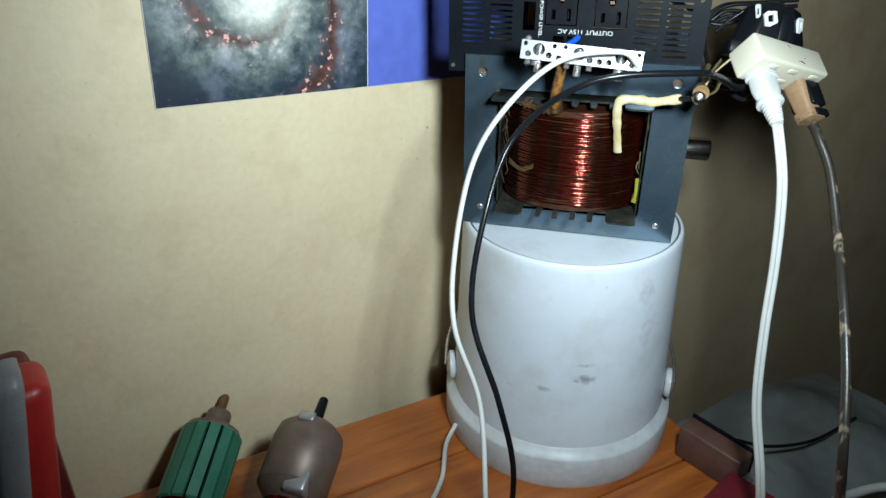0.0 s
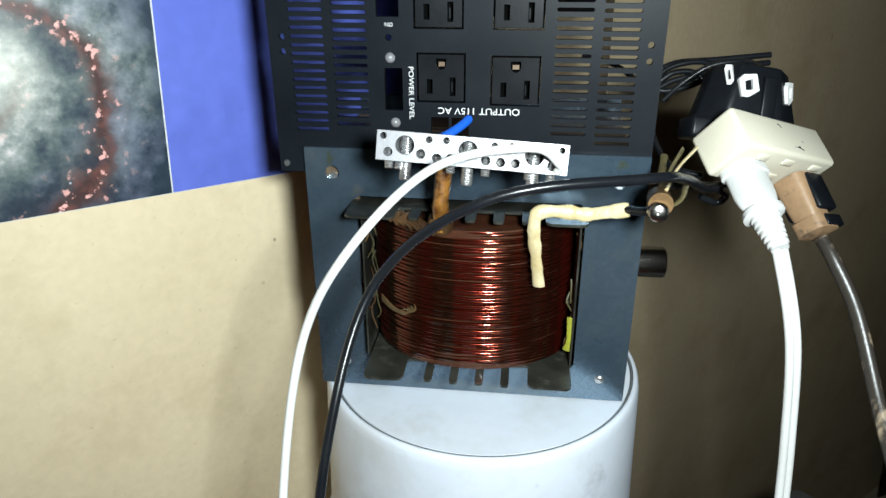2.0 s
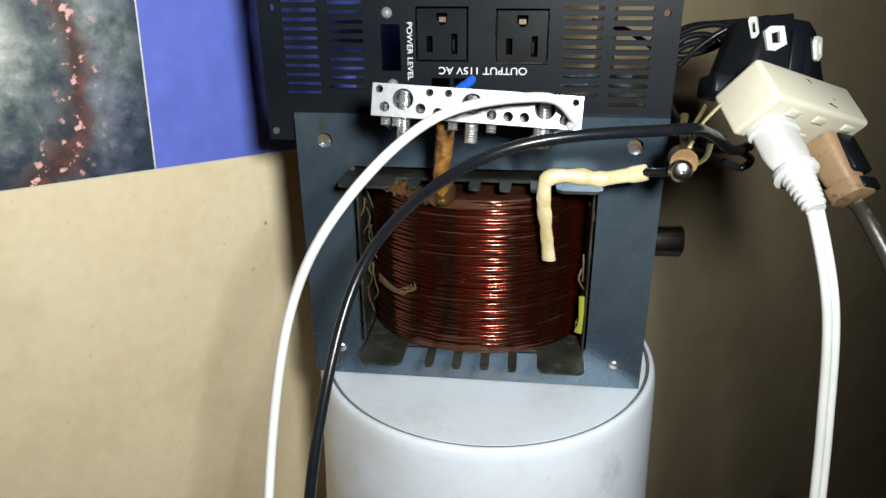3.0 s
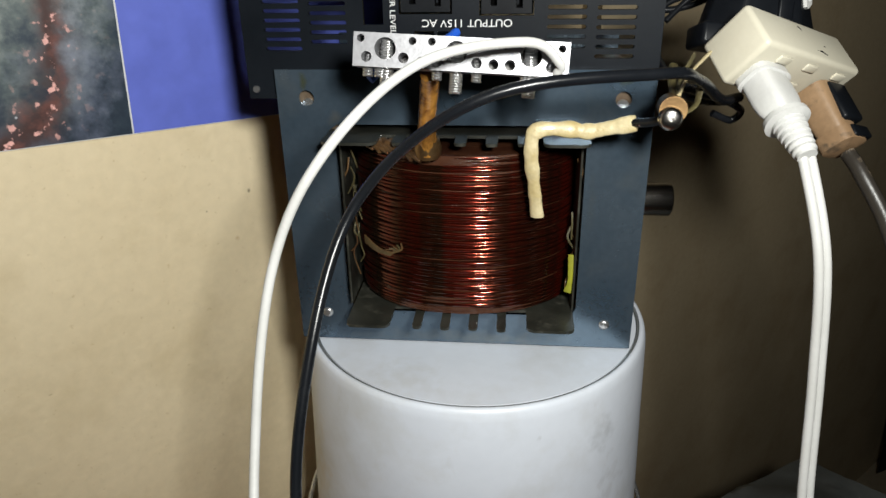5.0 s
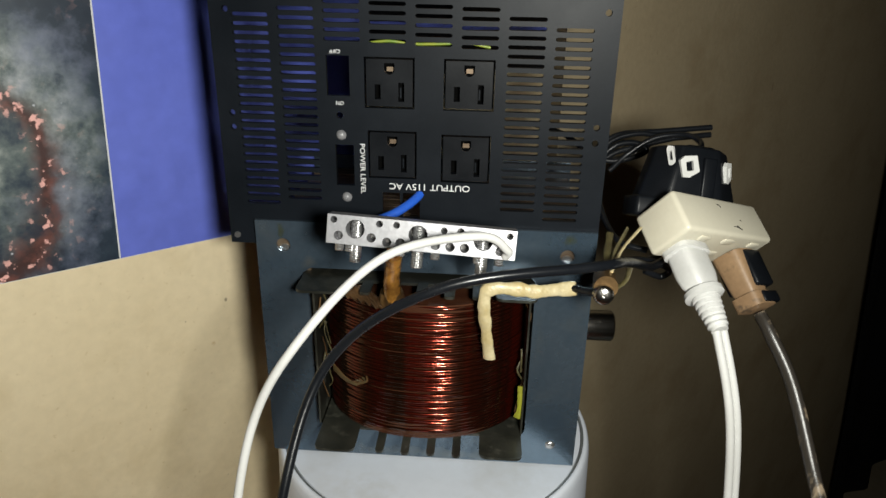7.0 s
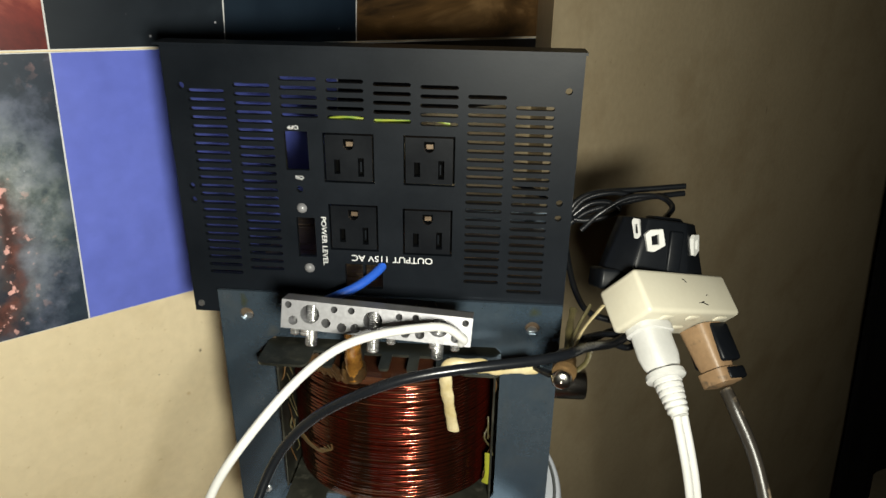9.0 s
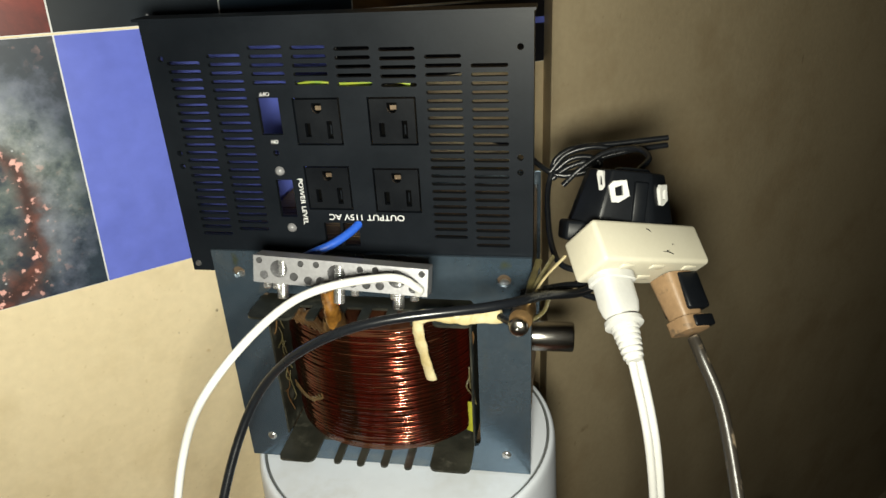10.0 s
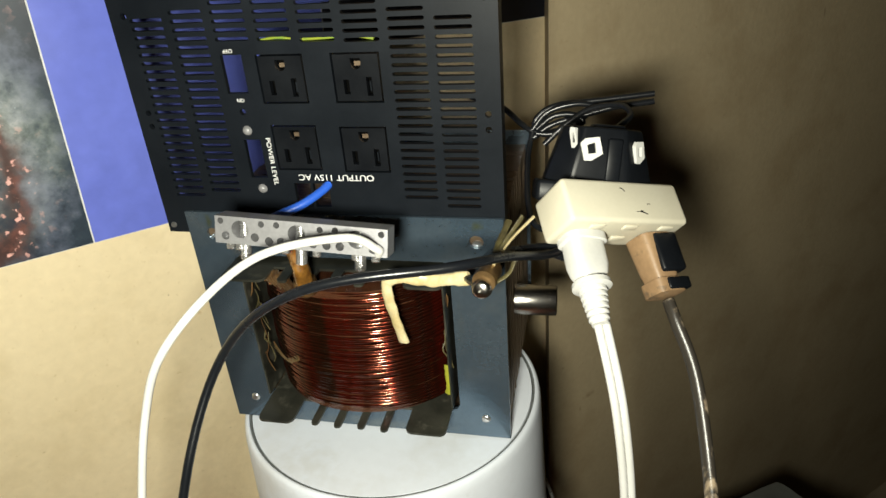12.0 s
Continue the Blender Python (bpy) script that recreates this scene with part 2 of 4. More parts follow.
def mesh_from(name, bm, material, smooth=False):
    bmesh.ops.recalc_face_normals(bm, faces=bm.faces)
    me = bpy.data.meshes.new(name)
    bm.to_mesh(me)
    bm.free()
    me.materials.append(material)
    if smooth:
        me.shade_smooth()
        me.set_sharp_from_angle(angle=radians(65))
    return me


def part(name, bm, material, parent=None, label="", smooth=True):
    ob = new(name, bm if isinstance(bm, bpy.types.Mesh) else mesh_from(name, bm, material, smooth))
    if parent is not None:
        ob.parent = parent
        ob.matrix_parent_inverse = parent.matrix_basis.inverted() if parent.parent is None else Matrix()
    return tagged(ob, label)


def local(ob):
    """Sets a part that is built in its thing's own axes."""
    ob.matrix_parent_inverse = Matrix()
    return ob


def box(x0, x1, y0, y1, z0, z1, bevel=0.0, bm=None, segments=2):
    bm2 = bmesh.new()
    bmesh.ops.create_cube(bm2, size=1, matrix=Matrix.Translation(((x0 + x1) / 2, (y0 + y1) / 2, (z0 + z1) / 2)) @ Matrix.Diagonal((x1 - x0, y1 - y0, z1 - z0, 1)))
    if bevel:
        bmesh.ops.bevel(bm2, geom=bm2.edges[:], offset=bevel, segments=segments, profile=0.5, affect="EDGES")
    return joined(bm, bm2)


def joined(bm, extra):
    if bm is None:
        return extra
    me = bpy.data.meshes.new("temporary")
    extra.to_mesh(me)
    extra.free()
    bm.from_mesh(me)
    bpy.data.meshes.remove(me)
    return bm


def lathe(profile, at=(0, 0, 0), axis=(0, 0, 1), n=32, bm=None):
    """Turns (radius, height) pairs round an axis."""
    b = bmesh.new()
    turn = Matrix.Translation(at) @ Vector(axis).to_track_quat("Z", "Y").to_matrix().to_4x4()
    rings = []
    for r, h in profile:
        if r < 1e-6:
            rings.append([b.verts.new(turn @ Vector((0, 0, h)))])
        else:
            rings.append([b.verts.new(turn @ Vector((r * math.cos(2 * math.pi * i / n), r * math.sin(2 * math.pi * i / n), h))) for i in range(n)])
    for p, q in zip(rings, rings[1:]):
        for i in range(n):
            j = (i + 1) % n
            if len(p) == 1 and len(q) == 1:
                continue
            if len(p) == 1:
                b.faces.new((p[0], q[j], q[i]))
            elif len(q) == 1:
                b.faces.new((p[i], p[j], q[0]))
            else:
                b.faces.new((p[i], p[j], q[j], q[i]))
    return joined(bm, b)


def rod(a, b, r, n=20, bm=None, bevel=0.0):
    a, b = Vector(a), Vector(b)
    h = (b - a).length
    e = bevel or min(r, h) * 0.12
    return lathe([(0, 0), (r - e, 0), (r, e), (r, h - e), (r - e, h), (0, h)], a, b - a, n, bm)


def glide(points, n=10):
    c = [Vector(p) for p in points]
    c = [2 * c[0] - c[1]] + c + [2 * c[-1] - c[-2]]
    out = []
    for p0, p1, p2, p3 in zip(c, c[1:], c[2:], c[3:]):
        for k in range(n):
            u = k / n
            out.append(0.5 * (2 * p1 + (p2 - p0) * u + (2 * p0 - 5 * p1 + 4 * p2 - p3) * u * u + (3 * p1 - p0 - 3 * p2 + p3) * u ** 3))
    return out + [c[-2]]


def tube(points, r, sides=10, closed=False, wide=1.0, lumps=0.0, smooth_steps=10, bm=None, side=None):
    """A tube along a smooth line; wide flattens it, lumps makes it uneven."""
    b = bmesh.new()
    line = glide(points, smooth_steps) if smooth_steps else [Vector(p) for p in points]
    rings, up = [], Vector(side or (0.3, 1, 0.2)).normalized()
    for i, p in enumerate(line):
        t = ((line[(i + 1) % len(line)] if closed or i + 1 < len(line) else p) - (line[i - 1] if closed or i else p)).normalized()
        u = (up - t * up.dot(t)).normalized()
        v = t.cross(u)
        up = u
        rr = r * (1 + lumps * noise.noise(p * 140) + 0.4 * lumps * noise.noise(p * 420))
        rings.append([b.verts.new(p + rr * (u * math.cos(a) + v * math.sin(a) * wide)) for a in (2 * math.pi * k / sides for k in range(sides))])
    pairs = list(zip(rings, rings[1:])) + ([(rings[-1], rings[0])] if closed else [])
    for p, q in pairs:
        for i in range(sides):
            j = (i + 1) % sides
            b.faces.new((p[i], p[j], q[j], q[i]))
    if not closed:
        b.faces.new(rings[0][::-1])
        b.faces.new(rings[-1])
    return joined(bm, b)


def sheet(outline, holes, y0, y1):
    """A flat sheet in x and z with holes right through it, from y0 to y1."""
    b = bmesh.new()
    edges = []
    for loop in [outline] + holes:
        vs = [b.verts.new((x, y0, z)) for x, z in loop]
        edges += [b.edges.new((p, q)) for p, q in zip(vs, vs[1:] + vs[:1])]
    bmesh.ops.triangle_fill(b, use_beauty=True, use_dissolve=False, edges=edges)
    grown = bmesh.ops.extrude_face_region(b, geom=b.faces[:])
    bmesh.ops.translate(b, vec=(0, y1 - y0, 0), verts=[v for v in grown["geom"] if isinstance(v, bmesh.types.BMVert)])
    return b


def ring2(x, z, r, n=12):
    return [(x + r * math.cos(2 * math.pi * i / n), z + r * math.sin(2 * math.pi * i / n)) for i in range(n)]


def pill2(x0, x1, z, h, n=3):
    r = h / 2
    right = [(x1 - r + r * math.cos(a), z + r * math.sin(a)) for a in (-math.pi / 2 + math.pi * k / n for k in range(n + 1))]
    left = [(x0 + r - r * math.cos(a), z - r * math.sin(a)) for a in (-math.pi / 2 + math.pi * k / n for k in range(n + 1))]
    return right + left


def rect2(x0, x1, z0, z1):
    return [(x0, z0), (x1, z0), (x1, z1), (x0, z1)]


def lettering(text, size, place, spin, parent, width=None):
    """Raised lettering on a front that faces -y; spin turns it in that plane."""
    cu = bpy.data.curves.new("lettering", "FONT")
    cu.body, cu.size, cu.extrude, cu.align_x, cu.align_y = text, size, 0.00012, "CENTER", "CENTER"
    ob = bpy.data.objects.new("lettering", cu)
    scene.collection.objects.link(ob)
    bpy.context.view_layer.update()
    me = bpy.data.meshes.new_from_object(ob.evaluated_get(bpy.context.evaluated_depsgraph_get()))
    scene.collection.objects.unlink(ob)
    bpy.data.objects.remove(ob)
    xs = [v.co.x for v in me.vertices]
    fit_x = (width / (max(xs) - min(xs))) if width else 1
    me.transform(pose(*place, 90, 0, 0) @ pose(0, 0, 0, 0, 0, spin) @ Matrix.Diagonal((fit_x, 1, 1, 1)))
    me.materials.clear()
    me.materials.append(WHITE_INK)
    return part("lettering", me, WHITE_INK, parent, "white printed lettering")

# ---- the room ----
A1, A2 = radians(48.5), radians(43)
U1, N1 = Vector((math.cos(A1), math.sin(A1), 0)), Vector((math.sin(A1), -math.cos(A1), 0))
U2, N2 = Vector((math.cos(A2), math.sin(A2), 0)), Vector((math.sin(A2), -math.cos(A2), 0))
W0, Q = Vector((0, 0.800, 0)), Vector((0.254, 0.994, 0))
M1 = Matrix.Translation(W0) @ Matrix.Rotation(A1, 4, "Z")   # poster wall: x along it, -y into the room
M2 = Matrix.Translation(Q) @ Matrix.Rotation(A2, 4, "Z")    # pillar wall, from its corner on
HEIGHT = 2.5


def setting(name, bm, material, m, label, category, smooth=False):
    ob = part(name, bm, material, None, smooth=smooth)
    ob.matrix_basis = m
    return tagged(ob, label, category, kind="structure")


S_END = 0.44
setting("wall_poster", box(-2.2, S_END, 0, 0.15, 0, HEIGHT), WALL_PAINT, M1, "cream painted wall with space posters on it", "wall")


def prism(outline, z0, z1):
    """An upright block on a plan outline."""
    b = bmesh.new()
    low = [b.verts.new((x, y, z0)) for x, y in outline]
    high = [b.verts.new((x, y, z1)) for x, y in outline]
    for i in range(len(low)):
        j = (i + 1) % len(low)
        b.faces.new((low[i], low[j], high[j], high[i]))
    b.faces.new(low[::-1])
    b.faces.new(high)
    return b


setting("wall_pillar", prism([(0, 0), (2.4, 0), (2.4, 0.14), (0.10, 0.14), (0.0015, 0.0020), (0, 0.0012)], 0, HEIGHT), PILLAR_PAINT, M2, "beige painted wall, its colour darkened for weak torchlight, with scuffs and smudges", "wall")
far = [M1 @ Vector((-2.2, 0, 0)), M2 @ Vector((2.4, 0, 0))]
setting("wall_side", box(-0.15, 0, -4.2, 0.15, 0, HEIGHT), PLAIN_WALL, Matrix.Translation(far[0]) @ Matrix.Rotation(A1, 4, "Z"), "plain wall of the dark room", "wall")
setting("wall_end", box(0, 0.15, -4.2, 0.15, 0, HEIGHT), PLAIN_WALL, Matrix.Translation(far[1]) @ Matrix.Rotation(A1, 4, "Z"), "plain wall of the dark room", "wall")
setting("wall_back", box(-2.4, 3.4, -3.45, -3.3, 0, HEIGHT), PLAIN_WALL, M1, "plain wall of the dark room", "wall")
setting("floor", box(-2.4, 3.4, -3.5, 0.3, -0.1, 0), FLOOR_MAT, M1, "dark cement floor of the room", "floor")
setting("ceiling", box(-2.4, 3.4, -3.5, 0.3, HEIGHT, HEIGHT + 0.1), PLAIN_WALL, M1, "plain ceiling of the dark room", "ceiling")


# ---- posters ----
def poster_coords(tree):
    co = tree.nodes.new("ShaderNodeTexCoord")
    return co.outputs["Object"]


def galaxy_print(cx, cz, tilt, span):
    """A face-on spiral: a cream core, grey-green arms, rusty dust lanes with pink knots, navy outskirts."""
    m, tree, bsdf = principled("spiral_galaxy_print")
    co = poster_coords(tree)
    mp = tree.nodes.new("ShaderNodeMapping")
    mp.vector_type = "TEXTURE"
    mp.inputs["Location"].default_value = (cx, 0, cz)
    mp.inputs["Rotation"].default_value = (0, tilt, 0)
    mp.inputs["Scale"].default_value = (span, 1, span * 0.92)
    tree.links.new(co, mp.inputs["Vector"])

    def cloud(scale, detail=5.0, rough=0.6):
        n = node(tree, "ShaderNodeTexNoise", Scale=scale, Detail=detail, Roughness=rough)
        tree.links.new(co, n.inputs["Vector"])
        return n.outputs["Fac"]

    def grey(source, stops):
        return ramp(tree, source, [(p, (v, v, v)) for p, v in stops]).outputs["Color"]

    def times(*factors):
        out = factors[0]
        for f in factors[1:]:
            out = math_node(tree, "MULTIPLY", out, f)
        return out

    sep = tree.nodes.new("ShaderNodeSeparateXYZ")
    tree.links.new(mp.outputs["Vector"], sep.inputs[0])
    x, z = sep.outputs["X"], sep.outputs["Z"]
    wisps, billows, fine = cloud(24.0, 6.0), cloud(48.0, 6.0, 0.62), cloud(170.0, 5.0)
    r0 = math_node(tree, "SQRT", math_node(tree, "ADD", times(x, x), times(z, z)))
    r = math_node(tree, "ADD", r0, math_node(tree, "MULTIPLY_ADD", billows, 0.30, -0.15))
    angle = math_node(tree, "ARCTAN2", z, x)
    lg = math_node(tree, "LOGARITHM", math_node(tree, "ADD", r0, 0.04), 2.718)
    phase = math_node(tree, "ADD", times(angle, 2.0), times(lg, 6.0))
    phase = math_node(tree, "ADD", phase, math_node(tree, "MULTIPLY_ADD", wisps, 3.2, 0.6))
    arm = math_node(tree, "MULTIPLY_ADD", math_node(tree, "SINE", phase), 0.5, 0.5)
    # body of the disk, from navy outskirts to pale arms
    body = times(math_node(tree, "MULTIPLY_ADD", arm, 0.55, 0.45), grey(r, [(0.0, 1.0), (0.45, 0.80), (0.80, 0.48), (1.05, 0.16)]))
    body = times(body, math_node(tree, "MULTIPLY_ADD", billows, 3.2, -0.80), math_node(tree, "MULTIPLY_ADD", fine, 1.3, 0.32))
    col = ramp(tree, body, [(0.0, (0.006, 0.012, 0.026)), (0.14, (0.022, 0.036, 0.055)), (0.34, (0.100, 0.125, 0.125)), (0.62, (0.26, 0.285, 0.27)), (1.0, (0.62, 0.58, 0.56))]).outputs["Color"]
    # blue-violet haze in the outer arms
    haze = times(grey(wisps, [(0.50, 0.0), (0.70, 0.55)]), grey(r, [(0.35, 0.0), (0.6, 1.0)]))
    col = mixed(tree, haze, col, (0.20, 0.22, 0.32))
    # dust lanes on the inner edge of the arms
    side = math_node(tree, "MULTIPLY_ADD", math_node(tree, "SINE", math_node(tree, "ADD", phase, 1.7)), 0.5, 0.5)
    band = times(math_node(tree, "POWER", side, 7.0), grey(r0, [(0.14, 0.0), (0.28, 0.8), (0.5, 1.0), (1.0, 1.0), (1.2, 0.3)]))
    lane = times(band, grey(billows, [(0.30, 0.25), (0.50, 1.0)]))
    col = mixed(tree, lane, col, (0.050, 0.022, 0.020))
    rust = times(band, grey(cloud(75.0), [(0.48, 0.0), (0.62, 0.55)]))
    col = mixed(tree, rust, col, (0.20, 0.070, 0.055))
    knots = times(math_node(tree, "POWER", band, 0.5), grey(cloud(170.0, 3.0, 0.5), [(0.60, 0.0), (0.67, 1.0)]))
    col = mixed(tree, knots, col, (0.78, 0.42, 0.38))
    # core
    heart = times(grey(r, [(0.0, 1.0), (0.12, 0.85), (0.22, 0.40), (0.38, 0.0)]), math_node(tree, "MULTIPLY_ADD", fine, 1.1, 0.40))
    col = mixed(tree, heart, col, (0.90, 0.90, 0.80))
    star = node(tree, "ShaderNodeTexVoronoi", Scale=75.0)
    tree.links.new(co, star.inputs["Vector"])
    col = mixed(tree, grey(star.outputs["Distance"], [(0.02, 0.6), (0.07, 0.0)]), col, (0.7, 0.72, 0.8))
    tree.links.new(col, bsdf.inputs["Base Color"])
    bsdf.inputs["Roughness"].default_value = 0.42
    return m


def space_print(name, base, second, third, scale, low=0.35, high=0.75, stars=0.6, gloss=0.35, stretch=(1, 1, 1)):
    m, tree, bsdf = principled(name)
    co = poster_coords(tree)
    mp = tree.nodes.new("ShaderNodeMapping")
    mp.inputs["Scale"].default_value = stretch
    tree.links.new(co, mp.inputs["Vector"])
    n = node(tree, "ShaderNodeTexNoise", Scale=scale, Detail=7.0, Roughness=0.6, Distortion=0.6)
    tree.links.new(mp.outputs["Vector"], n.inputs["Vector"])
    r = ramp(tree, n.outputs["Fac"], [(low, base), ((low + high) / 2, second), (high, third)])
    star = node(tree, "ShaderNodeTexVoronoi", Scale=70.0)
    tree.links.new(co, star.inputs["Vector"])
    s = ramp(tree, star.outputs["Distance"], [(0.03, (stars, stars, stars)), (0.07, (0, 0, 0))])
    tree.links.new(mixed(tree, s.outputs["Color"], r.outputs["Color"], (0.7, 0.7, 0.75)), bsdf.inputs["Base Color"])
    bsdf.inputs["Roughness"].default_value = gloss
    return m


def poster(s0, s1, z0, z1, material, label, m=None, lift=0.0015, edge=0.0005, tilt=0.055):
    """A thin printed sheet on the wall, with a white cut edge; tilt: how far the row sinks along the wall."""
    base = thing("poster", label, "poster", turn=m or M1)
    def leaf(a, b, c, d, y0, y1, up):
        bm = box(a, b, y0, y1, c, d)
        for v in bm.verts:
            if up:
                x, z = v.co.x, v.co.z
                v.co.z = z - tilt * (x + 0.083)
                v.co.x = x + tilt * 0.9 * (z - 1.058)
        return bm
    local(part("print", leaf(s0 + edge, s1 - edge, z0 + edge, z1 - edge, -lift - 0.0004, -lift, True), material, base, smooth=False))
    local(part("paper_edge", leaf(s0, s1, z0, z1, -lift, -0.0002, True), PAPER, base, "white cut paper edge", smooth=False))
    return base


PAPER = surface("white_paper", (0.72, 0.72, 0.72), (0.62, 0.62, 0.62), 60, 0.6)
BLUE_PRINT = surface("blue_print", (0.11, 0.145, 0.56), (0.14, 0.18, 0.62), 5, 0.32, bump=0.02)
poster(-0.285, -0.0835, 1.058, 1.2285, galaxy_print(-0.183, 1.150, 0.25, 0.112), "glossy space poster of a white spiral galaxy")
poster(-0.0834, 0.1175, 1.058, 1.2285, BLUE_PRINT, "plain glossy blue poster beside the galaxy poster")
dark_row = poster(0.1176, S_END - 0.004, 1.1665, 1.2285, space_print("black_print", (0.004, 0.004, 0.006), (0.006, 0.006, 0.009), (0.01, 0.012, 0.02), 6, stars=0.0), "black poster strip with a thin blue line")
line = box(0.119, S_END - 0.005, -0.0023, -0.0019, 1.2045, 1.2105)
for v in line.verts:
    v.co.z -= 0.055 * (v.co.x + 0.083)
local(part("blue_line", line, BLUE_PRINT, dark_row, "thin blue printed line", smooth=False))
poster(-0.285, -0.0835, 1.2295, 1.42, space_print("red_nebula_print", (0.02, 0.004, 0.006), (0.16, 0.02, 0.015), (0.55, 0.16, 0.10), 16, 0.3, 0.75), "space poster of a red glowing nebula")
poster(-0.0834, 0.0255, 1.2295, 1.42, space_print("dark_sky_print", (0.006, 0.009, 0.014), (0.012, 0.017, 0.024), (0.03, 0.04, 0.05), 8), "dark starry sky poster with a scuffed edge")
poster(0.0256, 0.1355, 1.2295, 1.42, space_print("deep_blue_print", (0.006, 0.012, 0.022), (0.012, 0.022, 0.036), (0.02, 0.035, 0.055), 5, stars=0.2), "dark blue night sky poster")
poster(0.1356, S_END - 0.004, 1.2295, 1.42, space_print("planet_print", (0.010, 0.007, 0.005), (0.12, 0.065, 0.025), (0.36, 0.22, 0.10), 9, 0.38, 0.72, 0.1, stretch=(1, 1, 3)), "space poster of a brown banded planet")
# dark cloth hanging further along the pillar wall
cloth = thing("hanging_cloth", "black cloth hanging on the wall in the dark", "cloth", turn=M2)
bm = bmesh.new()
cols = []
for i in range(41):
    x = 0.75 + 0.024 * i
    cols.append([bm.verts.new((x + 0.27 * (1.04 - (0.03 + 1.91 * k / 12)) + 0.008 * math.sin(k * 0.9 + i), -0.03 - 0.014 * math.sin(i * 0.9 + 0.2 * k) - 0.004 * k / 12, 0.03 + 1.91 * k / 12 + (0.01 * math.sin(i * 0.5) if k == 0 else 0))) for k in range(13)])
for p, q in zip(cols, cols[1:]):
    for k in range(12):
        bm.faces.new((p[k], q[k], q[k + 1], p[k + 1]))
bmesh.ops.solidify(bm, geom=bm.faces[:], thickness=0.004)
local(part("drape", bm, CLOTH, cloth))
local(part("rail", rod((0.45, -0.032, 1.945), (1.6, -0.032, 1.945), 0.01), BLACK_PLASTIC, cloth))

# ---- table ----
TZ = 0.69
TA = radians(40.5)
MT = Matrix.Translation((0.185, 0.878, TZ)) @ Matrix.Rotation(TA, 4, "Z")   # x back along the wall, corner at the origin
table = thing("wooden_table", "varnished reddish-brown plank table against the wall", "table", turn=MT)
widths = [0.098, 0.118, 0.105, 0.121, 0.112, 0.108]
y = 0.0
for i, w in enumerate(widths):
    local(part("plank", box(-1.25, 0.0, -y - w + 0.0008, -y - 0.0008, -0.028, 0, 0.0025), WOOD, table, smooth=False))
    y += w
for a in (-1.2, -0.06):
    local(part("crossbar", box(a, a + 0.05, -y + 0.03, -0.03, -0.085, -0.0285, 0.003), WOOD, table, smooth=False))
    for b in (-0.06, -y + 0.02):
        local(part("leg", box(a, a + 0.05, b - 0.0, b + 0.05, -TZ, -0.0855, 0.003), WOOD, table, smooth=False))

# ---- upturned bucket ----
BX, BY, BZ = 0.1555, 0.743, 0.94
bucket = thing("bucket", "upturned pale blue-grey plastic bucket with dirty smudges", "bucket", (BX, BY, TZ))
H = BZ - TZ
K = 1.03
prof = [(0, H - 0.0008), (0.1004, H - 0.0008), (0.1008, H - 0.0042), (0.1022, H - 0.0042), (0.1025, H - 0.0004), (0.1036, H), (0.1050, H - 0.0008), (0.1060, H - 0.0030), (0.1068, H - 0.008), (0.1085, H - 0.06), (0.1115, H - 0.14), (0.1138, H - 0.207), (0.1122, H - 0.207), (0.105, H - 0.1), (0.100, H - 0.006), (0, H - 0.006)]
part("shell", lathe([(K * r, h) for r, h in prof], (BX, BY, TZ), n=96), BUCKET, bucket)
part("grime_line", lathe([(K * 0.1008, H - 0.0040), (K * 0.1011, H - 0.0009), (K * 0.1021, H - 0.0007), (K * 0.1022, H - 0.0040)], (BX, BY, TZ), n=96), SHEET_GREY, bucket, "dark grime in the groove")
rimp = [(0.1136, 0.047), (0.1150, 0.0455), (0.1180, 0.0405), (0.1212, 0.0385), (0.1222, 0.036), (0.1222, 0.004), (0.121, 0.0), (0.1165, 0.0), (0.1165, 0.036), (0.1136, 0.04)]
part("rim", lathe([(K * r, h) for r, h in rimp + rimp[:1]], (BX, BY, TZ), n=96), RIM, bucket, "milky plastic rim of the bucket")
for ang in (radians(196), radians(-4)):
    d = Vector((math.cos(ang), math.sin(ang), 0))
    p = Vector((BX, BY, TZ + 0.066)) + d * 0.1165
    part("handle_ear", lathe([(0, 0), (0.014, 0), (0.016, 0.002), (0.016, 0.006), (0.008, 0.009), (0, 0.009)], p, d, 24), RIM, bucket)
bail = [Vector((BX, BY, TZ)) + Vector((0.127 * math.cos(a), 0.127 * math.sin(a), 0.066 + 0.06 * math.sin((a + 0.07) / 3.5 * math.pi))) for a in (radians(-4 + 200 * k / 14) for k in range(15))]
part("bail", tube(bail, 0.0016, 8), STEEL, bucket, "thin wire handle")

# ---- transformer ----
PX0, PX1, PZ0, PZ1, PY = 0.0515, 0.2495, 0.9405, 1.1035, 0.70
trafo = thing("transformer", "open-frame transformer with red copper coil on a bucket", "transformer", (0.15, 0.72, PZ0))


def window():
    """The opening in the front plate, rounded at its corners."""
    pts = [(0.0835, 0.966), (0.0835, 1.060), (0.078, 1.0645), (0.078, 1.071), (0.083, 1.0745), (0.213, 1.0745), (0.2165, 1.071), (0.2165, 0.966)]
    pts += [(0.2145, 0.9625), (0.210, 0.9610), (0.089, 0.9610), (0.085, 0.9625)]
    return pts


